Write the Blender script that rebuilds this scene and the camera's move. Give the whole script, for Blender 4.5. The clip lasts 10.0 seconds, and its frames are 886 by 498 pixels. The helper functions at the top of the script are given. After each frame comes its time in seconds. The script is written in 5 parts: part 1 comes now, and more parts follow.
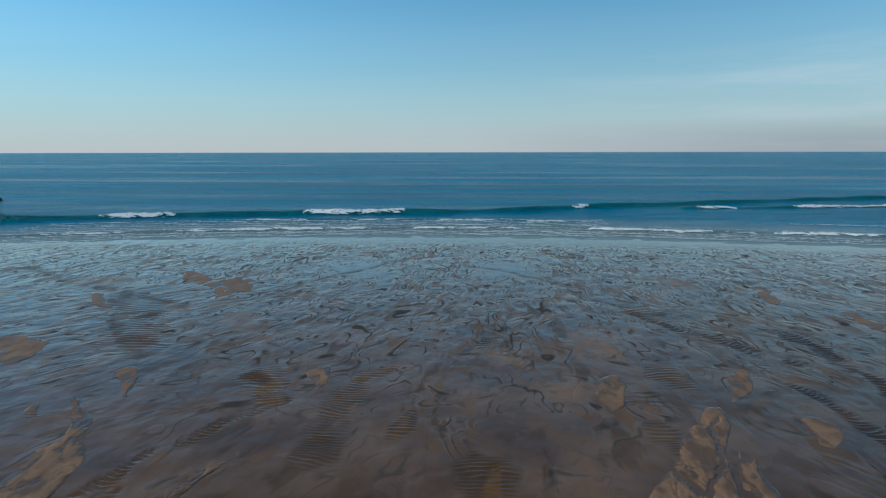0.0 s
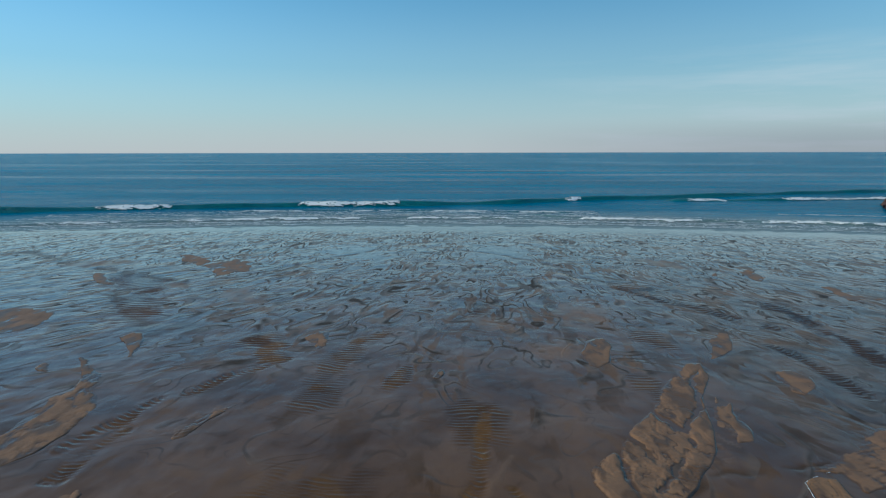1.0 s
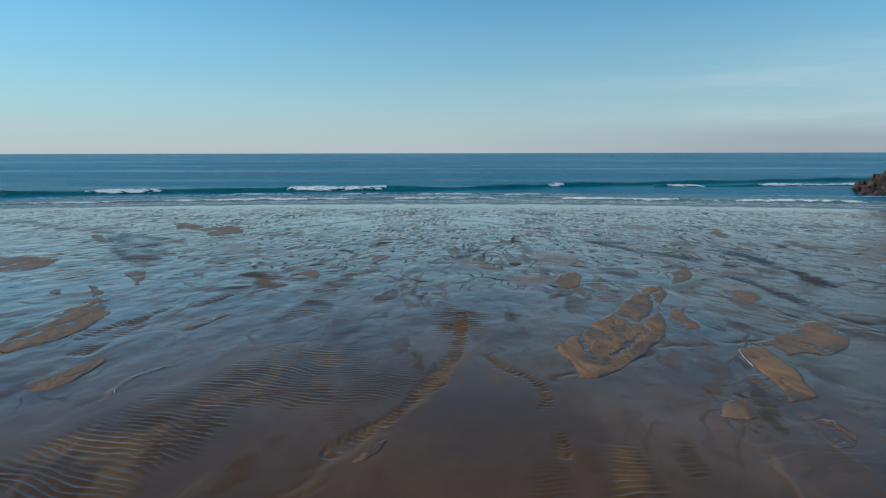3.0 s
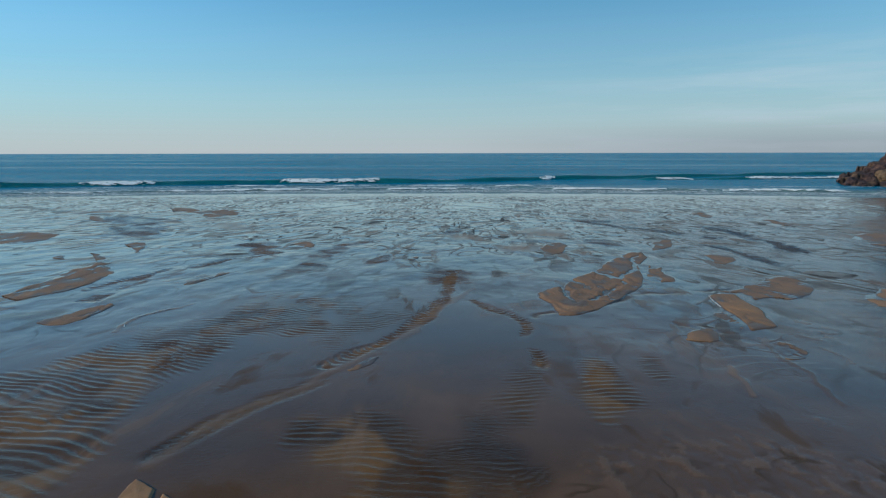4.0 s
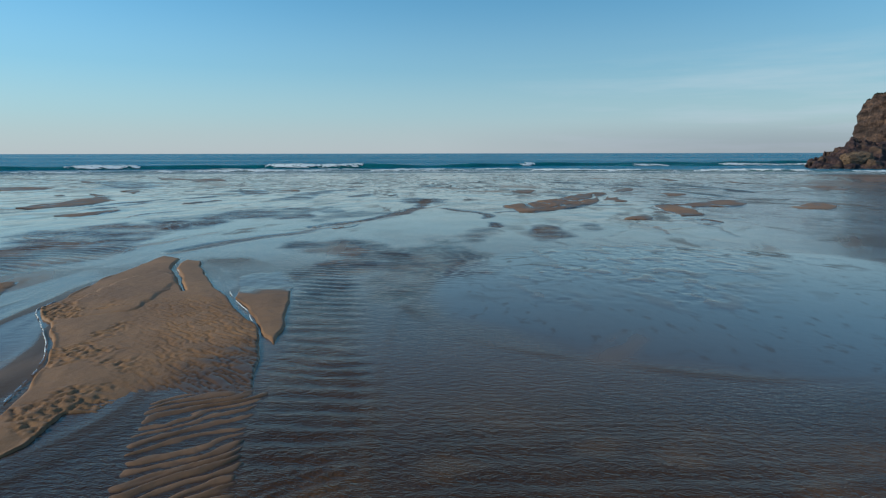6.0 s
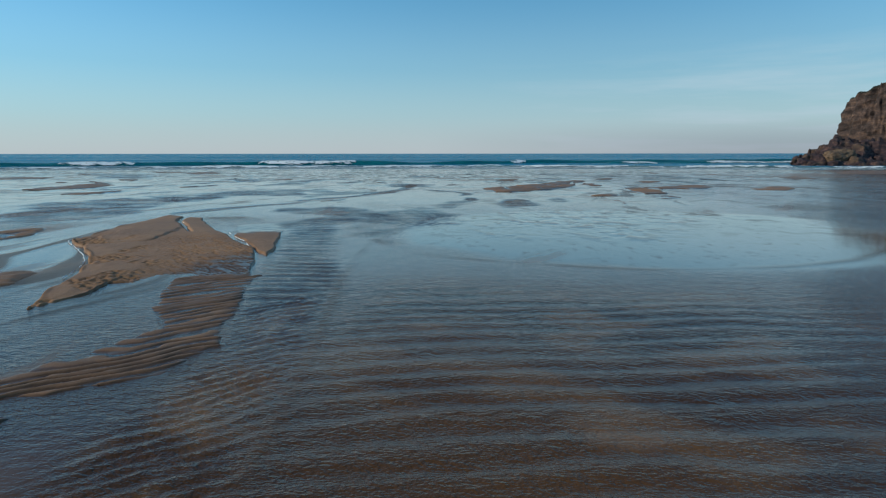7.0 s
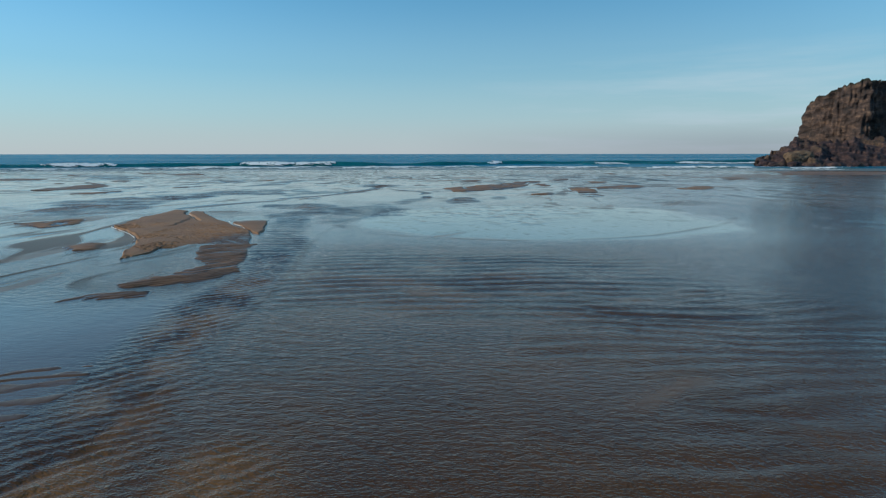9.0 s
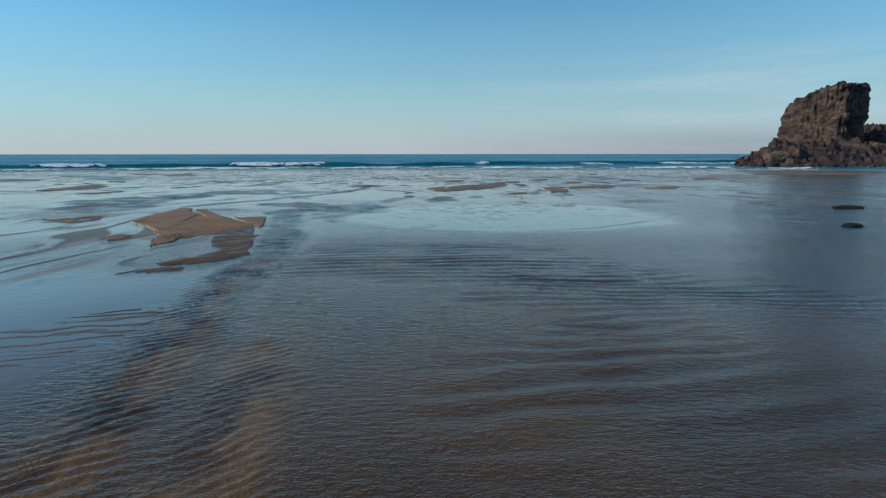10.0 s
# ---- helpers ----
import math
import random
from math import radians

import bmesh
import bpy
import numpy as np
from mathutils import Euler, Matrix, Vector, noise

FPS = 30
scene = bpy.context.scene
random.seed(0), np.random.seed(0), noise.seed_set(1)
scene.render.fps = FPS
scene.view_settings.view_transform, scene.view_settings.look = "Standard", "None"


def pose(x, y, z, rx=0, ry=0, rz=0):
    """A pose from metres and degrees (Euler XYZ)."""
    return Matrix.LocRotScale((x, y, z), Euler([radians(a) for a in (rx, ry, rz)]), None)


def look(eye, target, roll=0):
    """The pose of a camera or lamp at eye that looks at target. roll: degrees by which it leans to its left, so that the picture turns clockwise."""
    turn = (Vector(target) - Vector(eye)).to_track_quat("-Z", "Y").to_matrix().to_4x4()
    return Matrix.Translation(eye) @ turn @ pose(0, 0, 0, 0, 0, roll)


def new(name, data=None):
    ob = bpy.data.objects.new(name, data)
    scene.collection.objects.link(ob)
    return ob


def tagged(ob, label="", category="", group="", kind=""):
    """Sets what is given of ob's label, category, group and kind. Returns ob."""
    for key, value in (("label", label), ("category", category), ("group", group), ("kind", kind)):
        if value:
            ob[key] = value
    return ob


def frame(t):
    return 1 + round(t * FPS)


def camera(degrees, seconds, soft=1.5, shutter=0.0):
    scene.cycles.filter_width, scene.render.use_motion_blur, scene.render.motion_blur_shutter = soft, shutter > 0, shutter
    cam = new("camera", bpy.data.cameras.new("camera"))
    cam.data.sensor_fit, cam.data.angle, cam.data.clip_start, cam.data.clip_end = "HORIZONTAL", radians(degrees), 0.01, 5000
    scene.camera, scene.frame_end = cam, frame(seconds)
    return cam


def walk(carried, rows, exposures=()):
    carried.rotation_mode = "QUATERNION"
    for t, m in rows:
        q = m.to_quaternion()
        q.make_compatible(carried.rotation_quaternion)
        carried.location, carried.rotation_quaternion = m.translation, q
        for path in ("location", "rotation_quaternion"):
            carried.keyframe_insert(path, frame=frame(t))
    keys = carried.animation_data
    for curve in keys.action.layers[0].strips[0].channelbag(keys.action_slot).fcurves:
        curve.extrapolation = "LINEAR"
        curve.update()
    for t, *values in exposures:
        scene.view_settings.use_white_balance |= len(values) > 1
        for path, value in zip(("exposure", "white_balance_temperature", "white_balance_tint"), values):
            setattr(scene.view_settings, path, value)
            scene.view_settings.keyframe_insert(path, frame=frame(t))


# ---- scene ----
cam = camera(73.0, 10.0, soft=1.25)
PATH = [
    (0, (-1.706, 15.550, 11.1460), (-1.901, 17.514, 10.8224), -0.11),
    (0.5, (-1.607, 14.768, 10.3945), (-1.793, 16.732, 10.0724), -0.11),
    (1, (-1.504, 13.986, 9.6429), (-1.681, 15.952, 9.3211), -0.11),
    (1.5, (-1.397, 13.206, 8.8860), (-1.564, 15.173, 8.5650), -0.11),
    (2, (-1.285, 12.427, 8.1280), (-1.442, 14.395, 7.8076), -0.11),
    (2.5, (-1.170, 11.649, 7.3694), (-1.315, 13.618, 7.0506), -0.11),
    (2.7, (-1.122, 11.339, 7.0656), (-1.263, 13.308, 6.7465), -0.11),
    (3.8, (-0.848, 9.633, 5.3917), (-0.965, 11.604, 5.0733), -0.11),
    (4, (-0.796, 9.323, 5.0848), (-0.908, 11.295, 4.7663), -0.11),
    (4.5, (-0.663, 8.550, 4.3165), (-0.762, 10.522, 3.9979), -0.11),
    (5, (-0.526, 7.778, 3.5459), (-0.612, 9.751, 3.2281), -0.11),
    (5.5, (-0.384, 7.008, 2.7722), (-0.458, 8.981, 2.4551), -0.11),
    (5.7, (-0.327, 6.700, 2.4622), (-0.395, 8.673, 2.1453), -0.11),
    (6.8, (0.181, 4.829, 1.3476), (0.135, 6.804, 1.0322), -0.04),
    (7, (0.295, 4.498, 1.3642), (0.254, 6.474, 1.0483), -0.04),
    (7.5, (0.563, 3.648, 1.4067), (0.536, 5.623, 1.0912), -0.04),
    (8, (0.807, 2.761, 1.4539), (0.794, 4.736, 1.1385), -0.04),
    (8.5, (1.025, 1.838, 1.5005), (1.027, 3.814, 1.1855), -0.04),
    (9, (1.218, 0.880, 1.5508), (1.236, 2.855, 1.2364), -0.04),
    (9.5, (1.386, -0.115, 1.6050), (1.421, 1.860, 1.2904), -0.04),
    (10, (1.529, -1.145, 1.6618), (1.582, 0.828, 1.3477), -0.04),
]
walk(cam, [(t, look(eye, target, roll)) for t, eye, target, roll in PATH], exposures=[(0.0, -0.15, 5600, -2)])

# ---- world, sun ----
SUN_ELEVATION, SUN_ROTATION = 22.0, 105.0
world = bpy.data.worlds.new("world")
scene.world = world
world.use_nodes = True
wt = world.node_tree


def wnode(kind, **values):
    n = wt.nodes.new(kind)
    for key, value in values.items():
        n.inputs[key].default_value = value
    return n


sky = wt.nodes.new("ShaderNodeTexSky")
sky.sky_type = "NISHITA"
sky.sun_disc = False
sky.sun_elevation = radians(SUN_ELEVATION)
sky.sun_rotation = radians(SUN_ROTATION)
sky.air_density, sky.dust_density, sky.ozone_density = 1.0, 0.15, 2.5
# thin streaks of high cloud low over the sea, to the right of the bay
coord = wt.nodes.new("ShaderNodeTexCoord")
stretch = wnode("ShaderNodeMapping", Scale=(1.8, 1.8, 20.0), Location=(0.4, 0.0, 0.0))
wisps = wnode("ShaderNodeTexNoise", Scale=1.6, Detail=6.0, Roughness=0.6)
thin = wt.nodes.new("ShaderNodeMapRange")
thin.inputs["From Min"].default_value, thin.inputs["From Max"].default_value = 0.5, 0.78
thin.inputs["To Max"].default_value = 0.9
split = wt.nodes.new("ShaderNodeSeparateXYZ")
low = wt.nodes.new("ShaderNodeMapRange")
low.inputs["From Min"].default_value, low.inputs["From Max"].default_value = 0.17, 0.09
east = wt.nodes.new("ShaderNodeMapRange")
east.inputs["From Min"].default_value, east.inputs["From Max"].default_value = -0.05, 0.45
mul = [wt.nodes.new("ShaderNodeMath") for _ in range(2)]
for m in mul:
    m.operation = "MULTIPLY"
cloud = wt.nodes.new("ShaderNodeMix")
cloud.data_type = "RGBA"
cloud.inputs["B"].default_value = (5.6, 5.55, 5.6, 1)
bg = wt.nodes["Background"]
bg.inputs["Strength"].default_value = 0.12
link = wt.links.new
link(coord.outputs["Generated"], stretch.inputs["Vector"])
link(stretch.outputs[0], wisps.inputs["Vector"])
link(wisps.outputs["Fac"], thin.inputs["Value"])
link(coord.outputs["Generated"], split.inputs[0])
link(split.outputs["Z"], low.inputs["Value"])
link(split.outputs["X"], east.inputs["Value"])
link(thin.outputs[0], mul[0].inputs[0])
link(low.outputs[0], mul[0].inputs[1])
link(mul[0].outputs[0], mul[1].inputs[0])
link(east.outputs[0], mul[1].inputs[1])
link(mul[1].outputs[0], cloud.inputs["Factor"])
clear = wnode("ShaderNodeHueSaturation", Saturation=1.12)
link(sky.outputs[0], clear.inputs["Color"])
tone = wt.nodes.new("ShaderNodeMix")
tone.data_type, tone.blend_type = "RGBA", "MULTIPLY"
tone.inputs["Factor"].default_value = 1.0
tone.inputs["B"].default_value = (0.88, 1.04, 1.02, 1)
link(clear.outputs[0], tone.inputs["A"])
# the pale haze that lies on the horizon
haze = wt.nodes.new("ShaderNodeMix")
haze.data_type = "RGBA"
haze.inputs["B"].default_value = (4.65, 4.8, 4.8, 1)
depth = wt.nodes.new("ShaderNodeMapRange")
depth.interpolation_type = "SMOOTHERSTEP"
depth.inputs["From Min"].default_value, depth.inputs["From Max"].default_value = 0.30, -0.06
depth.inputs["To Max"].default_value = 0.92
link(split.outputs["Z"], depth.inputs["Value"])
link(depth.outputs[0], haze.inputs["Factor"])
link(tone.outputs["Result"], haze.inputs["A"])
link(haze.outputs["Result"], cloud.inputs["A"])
# how the clear air shades from the horizon up
tint = wt.nodes.new("ShaderNodeValToRGB")
STOPS = ((0.0, (1.03, 0.95, 0.98)), (0.03, (0.98, 0.96, 1.0)), (0.06, (0.92, 0.98, 1.03)), (0.13, (0.87, 0.99, 1.04)), (0.25, (1.18, 1.17, 1.12)), (0.5, (1.0, 1.0, 0.98)))
while len(tint.color_ramp.elements) < len(STOPS):
    tint.color_ramp.elements.new(0.5)
for e, (pos, col) in zip(tint.color_ramp.elements, STOPS):
    e.position, e.color = pos, (*col, 1)
shade = wt.nodes.new("ShaderNodeMix")
shade.data_type, shade.blend_type = "RGBA", "MULTIPLY"
shade.inputs["Factor"].default_value = 1.0
link(split.outputs["Z"], tint.inputs["Fac"])
link(cloud.outputs["Result"], shade.inputs["A"])
link(tint.outputs["Color"], shade.inputs["B"])

bank = wt.nodes.new("ShaderNodeMapRange")
bank.interpolation_type = "SMOOTHSTEP"
bank.inputs["From Min"].default_value, bank.inputs["From Max"].default_value = 0.055, 0.012
murk = wt.nodes.new("ShaderNodeMath")
murk.operation = "MULTIPLY"
veil = wt.nodes.new("ShaderNodeMix")
veil.data_type, veil.blend_type = "RGBA", "MULTIPLY"
veil.inputs["B"].default_value = (0.74, 0.76, 0.80, 1)
link(split.outputs["Z"], bank.inputs["Value"])
link(bank.outputs[0], murk.inputs[0])
link(east.outputs[0], murk.inputs[1])
link(murk.outputs[0], veil.inputs["Factor"])
link(shade.outputs["Result"], veil.inputs["A"])
link(veil.outputs["Result"], bg.inputs["Color"])

sun = new("sun", bpy.data.lights.new("sun", "SUN"))
sun.data.energy = 4.4
sun.data.angle = radians(0.5)
sun.data.color = (1.0, 0.85, 0.68)
_e, _r = radians(SUN_ELEVATION), radians(SUN_ROTATION)
sun.matrix_world = look((-40 * math.sin(_r) * math.cos(_e), 40 * math.cos(_r) * math.cos(_e), 40 * math.sin(_e)), (0, 0, 0))

# ---- the lie of the land ----
SLOPE = 0.012      # the beach falls this much to the metre, seaward
SEA = -1.02        # still-water level
rng = np.random.default_rng(7)
PERM = np.concatenate([rng.permutation(256)] * 3)
GRAD = np.stack([np.cos(np.arange(256) * 2.39996), np.sin(np.arange(256) * 2.39996)], 1)


def smooth(lo, hi, v):
    k = np.clip((v - lo) / (hi - lo), 0, 1)
    return k * k * (3 - 2 * k)


def perlin(x, y, seed=0):
    xi, yi = np.floor(x).astype(np.int64), np.floor(y).astype(np.int64)
    fx, fy = x - xi, y - yi
    u, v = fx * fx * fx * (fx * (fx * 6 - 15) + 10), fy * fy * fy * (fy * (fy * 6 - 15) + 10)

    def corner(a, b):
        h = PERM[(PERM[(xi + a + seed * 17) & 255] + yi + b) & 255]
        return GRAD[h, 0] * (fx - a) + GRAD[h, 1] * (fy - b)

    lo = corner(0, 0) * (1 - u) + corner(1, 0) * u
    hi = corner(0, 1) * (1 - u) + corner(1, 1) * u
    return 1.5 * (lo * (1 - v) + hi * v)


def fbm(x, y, seed=0, octaves=3, gain=0.5):
    out, amp = 0.0, 1.0
    for i in range(octaves):
        out = out + amp * perlin(x, y, seed + i)
        x, y, amp = x * 2.03 + 3.1, y * 2.03 - 1.7, amp * gain
    return out


def plane_z(x, y):
    """The even fall of the beach, with the bay's curve drawn in near the water."""
    return -SLOPE * (y - 15) - SLOPE * 0.0026 * x * x * smooth(70, 95, y) * smooth(6000, 60, np.abs(x)) - 0.9 * smooth(103, 190, y)


def ellipse(x, y, cx, cy, length, width, heading):
    """Along, across and the radius (1 at the rim) in an ellipse's own axes."""
    a = radians(heading)
    u = (x - cx) * math.cos(a) + (y - cy) * math.sin(a)
    v = -(x - cx) * math.sin(a) + (y - cy) * math.cos(a)
    return u, v, np.sqrt((2 * u / length) ** 2 + (2 * v / width) ** 2)


# fields of sand ripples under running water: place, extent, heading of the field, heading of the flow, wavelength, height, how amber
RIPPLES = (
    ((-25.2, 50.6, 10, 3.6, -58), -80, 0.50, 0.0192, 0.1),
    ((-29.5, 58.0, 12, 4.5, -35), -75, 0.56, 0.0160, 0.0),
    ((-13.6, 43.3, 6.0, 2.2, -58), -75, 0.36, 0.0163, 0.7),
    ((-8.2, 45.0, 4.5, 1.1, -120), -100, 0.30, 0.0163, 0.5),
    ((-8.9, 40.6, 7.5, 1.7, -96), -95, 0.28, 0.0133, 0.25),
    ((-8.6, 36.6, 3.6, 2.4, -86), -90, 0.25, 0.0096, 0.0),
    ((-5.7, 39.3, 4.0, 1.0, -100), -92, 0.27, 0.0111, 0.4),
    ((8.6, 58.8, 5, 3.4, -50), -70, 0.44, 0.0128, 0.8),
    ((-2.6, 51.3, 4.5, 1.4, -90), -90, 0.34, 0.0128, 0.3),
    ((6.9, 46.0, 4.5, 2.0, -70), -80, 0.30, 0.0104, 0.3),
    ((4.9, 39.5, 4.5, 1.6, -80), -85, 0.27, 0.0089, 0.3),
    ((-7.4, 27.4, 9, 4.4, -118), -98, 0.20, 0.0078, 0.4),
    ((-4.2, 27.2, 4, 2.4, -110), -98, 0.18, 0.0044, 0.0),
    ((-2.2, 34.9, 4.6, 3.0, -90), -90, 0.27, 0.0111, 0.15),
    ((-9.6, 22.4, 9, 4.2, -112), -106, 0.22, 0.0088, 0.6),
    ((-8.6, 18.0, 6, 2.8, -88), -102, 0.27, 0.0095, 0.8),
    ((-2.9, 19.2, 3.2, 2.6, -93), -92, 0.18, 0.0070, 0.7),
    ((-2.1, 17.0, 3.0, 2.2, -93), -92, 0.19, 0.0063, 0.5),
    ((-0.9, 17.6, 6.5, 2.4, -95), -90, 0.13, 0.0033, 0.0),
    ((-0.1, 17.3, 3.6, 0.8, -107), -60, 0.12, 0.0041, 0.3),
    ((2.1, 22.0, 3.6, 1.3, -95), -90, 0.21, 0.0096, 0.6),
    ((0.2, 21.6, 3.0, 1.2, -95), -90, 0.19, 0.0044, 0.0),
    ((3.6, 23.6, 1.8, 0.9, -95), -90, 0.18, 0.0052, 0.4),
    ((4.1, 5.6, 4.0, 3.8, -104), -92, 0.24, 0.0052, 0.0),
    ((2.3, 2.9, 2.6, 1.7, -101), -91, 0.33, 0.0056, 0.12),
    ((3.6, 2.4, 2.7, 2.2, -121), -88, 0.36, 0.0068, 0.12),
    ((11.3, 14.0, 6, 2.0, 70), -90, 0.22, 0.0044, 0.0),
)
# narrow beds of running water ribbed from bank to bank: course, half width, wavelength, height, how amber
RIBBED = (
    (((7.6, 59.5), (9.4, 55.7), (11.2, 53.3), (13.3, 50.2), (14.6, 48.5)), 0.55, 0.40, 0.0187, 0.15),
    (((16.4, 54.4), (17.3, 52.0), (16.9, 48.2), (17.2, 45.4), (16.8, 42.5)), 0.60, 0.36, 0.0187, 0.0),
    (((12.6, 45.6), (13.3, 43.6), (13.6, 41.2), (13.6, 38.6)), 0.40, 0.30, 0.0132, 0.0),
    (((-11.8, 41.0), (-12.6, 39.8), (-13.4, 38.6), (-14.1, 36.8), (-15.1, 35.3), (-15.5, 33.2), (-15.8, 31.6)), 0.36, 0.29, 0.0165, 0.15),
    (((-14.9, 33.0), (-15.0, 31.4), (-14.7, 29.6)), 0.35, 0.24, 0.0110, 0.5),
    (((-1.9, 36.2), (-1.9, 33.0), (-2.0, 30.4), (-2.3, 28.7), (-2.7, 27.1), (-3.5, 25.0), (-4.4, 23.4)), 0.26, 0.22, 0.0121, 0.55),
    (((-1.0, 30.5), (-0.4, 29.3), (0.3, 28.4), (0.7, 27.4), (0.75, 25.6), (0.8, 23.6)), 0.20, 0.19, 0.0110, 0.45),
    (((-6.3, 18.6), (-5.5, 20.6), (-4.5, 22.0), (-3.7, 23.0)), 0.22, 0.09, 0.0039, 0.5),
)
# long low streaks of sand that part the running water: place, extent, heading, how bare
STREAKS = (
    (-3.6, 7.2, 2.9, 0.5, 87, 0.75), (-4.85, 9.9, 3.6, 0.42, 90, 0.65), (-7.4, 15.0, 2.6, 0.9, 100, 0.85), (-4.5, 11.1, 1.3, 0.55, 80, 0.6),
    (-6.2, 12.4, 1.6, 0.3, 95, 0.6), (-2.3, 8.0, 1.6, 0.22, 85, 0.5), (-9.8, 17.0, 5.0, 1.0, 100, 0.5), (-5.4, 8.6, 2.4, 0.2, 80, 0.5),
    (-3.0, 19.6, 4.0, 0.5, 100, 0.5), (-7.2, 20.4, 5.0, 0.6, 80, 0.5), (-10.5, 21.5, 6, 0.5, 95, 0.5), (1.5, 12.3, 1.8, 0.5, 60, 0.4),
    (1.1, 7.2, 0.55, 0.5, 0, 0.5), (2.6, 4.3, 0.8, 0.35, 10, 0.4), (6.5, 19.5, 3.0, 0.6, 70, 0.5), (9.0, 20.5, 4.0, 0.5, 60, 0.5),
)
FLOW = -50     # the near stream's ripples face this way
# bands of small steep ripples on the bed of the near stream: course, half width, flow, wavelength, height
BANDS = (
    (((-2.3, 15.5), (-1.85, 13.0), (-1.5, 11.2), (-1.3, 10.0)), 0.40, -88, 0.30, 0.0100),
    (((-1.2, 9.4), (-0.95, 8.0), (-0.9, 6.4), (-0.88, 5.6), (-0.62, 4.2), (-0.36, 2.8), (-0.30, 1.9), (-0.3, 1.2)), 0.34, FLOW, 0.11, 0.0070),
    (((0.2, 3.4), (0.45, 2.4), (0.50, 1.8), (0.5, 1.2)), 0.34, FLOW, 0.10, 0.0042),
    (((-0.2, 8.0), (0.0, 5.5), (0.3, 4.0)), 0.35, -100, 0.20, 0.0015),
)
# still pools where the film of water lies flat
POOLS = (
    (3.9, 15.4, 9.2, 8.3, 6), (-1.0, 75, 8, 14, 10),
    (-15.5, 74.0, 7, 13, 25),
)
# broad stretches of sand that have drained
DRAINED = (
    (30.5, 56, 26, 7, 60), (52, 84, 34, 14, 40), (24.5, 49.0, 8, 3, -60), (2.0, 43.5, 4, 3, 0), (-1.5, 48, 5, 2.4, -60),
    (3.8, 50.5, 7, 4, -70), (-19.5, 54.0, 6, 3, -60), (-26.0, 57.0, 5, 1.6, -40),
    (-38.0, 66, 8, 4, 30), (14, 70, 7, 3, -70), (-7.5, 14.2, 1.2, 0.7, 20),
)


# the courses of the main rills and low banks: points, half width, how bare, how drained, height
COURSES = (
    (((-6.2, 18.2), (-5.7, 20.4), (-4.3, 22.6), (-3.0, 25.0), (-2.0, 29.0), (-0.8, 32.4)), 0.16, 0.35, 0.35, 0.008),
    (((1.1, 28.2), (3.1, 29.6), (5.1, 31.5), (7.7, 32.6), (9.7, 32.4)), 0.16, 0.8, 0.0, -0.02),
    (((-51, 72), (-39.6, 64.9), (-31.8, 61.1), (-25.6, 57.8)), 0.9, 0.75, 0.0, -0.02),
    (((-25.6, 57.8), (-27.8, 56.3), (-29.0, 54.0), (-24.8, 49.2), (-22.0, 46.3)), 0.7, 0.7, 0.0, -0.02),
    (((-5.0, 84), (-12.4, 81), (-15.3, 74.2), (-18.4, 69.0), (-20.6, 63.2), (-23.4, 59.9)), 0.40, 0.8, 0.0, -0.02),
    (((-2.3, 54.5), (-1.9, 50.3), (0.6, 47.5), (1.6, 45.0)), 0.25, 0.7, 0.2, -0.015),
    (((0.6, 18.4), (0.0, 17.0), (-0.58, 15.7), (-1.0, 13.6), (-0.98, 12.0), (-0.89, 10.5), (-0.67, 8.5), (-0.57, 7.3), (-0.52, 5.8)), 0.05, 0.22, 0.03, 0.003),
    (((-1.0, 13.9), (-0.73, 13.3), (-0.4, 12.7), (0.0, 12.28), (0.6, 11.95), (1.3, 11.66), (1.9, 11.42), (2.5, 11.28), (3.3, 11.33), (4.2, 11.5), (5.3, 11.98), (6.2, 12.7), (6.97, 13.43), (7.8, 14.3), (8.5, 15.4)), 0.09, 0.5, 0.0, 0.002),
    (((8.1, 60.2), (5.1, 63.0), (3.0, 69.0), (-1.0, 74.0), (-5.1, 76.8)), 0.4, 0.75, 0.0, -0.02),
    (((14.8, 58.4), (14.3, 54.6), (17.0, 52.2), (17.4, 49.1)), 0.3, 0.6, 0.0, -0.02),
    (((-11.3, 26.1), (-11.7, 26.8), (-11.7, 27.4), (-11.4, 28.3), (-10.8, 29.0)), 0.06, 0.0, 0.7, 0.016),
    (((5.5, 27.6), (5.5, 25.3), (4.7, 23.4), (3.6, 21.5)), 0.06, 0.7, 0.0, -0.012),
    (((5.4, 23.5), (5.0, 21.6)), 0.05, 0.0, 0.6, 0.012),
    (((8.1, 26.5), (7.1, 25.9), (7.2, 24.6), (6.9, 21.6)), 0.06, 0.6, 0.2, 0.012),
    (((8.75, 26.0), (8.6, 24.0)), 0.06, 0.2, 0.6, 0.012),
    (((-4.3, 41.0), (-5.3, 44.0), (-5.0, 46.0), (-3.4, 48.6)), 0.07, 0.3, 0.5, 0.012),
    (((2.2, 46.5), (2.4, 48.6), (0.4, 51.0), (-2.0, 52.0)), 0.14, 0.7, 0.1, -0.012),
)
# patches of lumpy, crumbled sand just under the film
CRUMBLED = ((3.4, 17.6, 8.0, 5.0, 60), (6.4, 25.8, 3.6, 2.0, 50), (1.3, 18.9, 1.4, 0.8, 60), (-12.4, 34.6, 4.0, 1.6, 60), (6.6, 35.2, 6.0, 2.2, 70), (9.2, 27.0, 3, 1.6, 70))


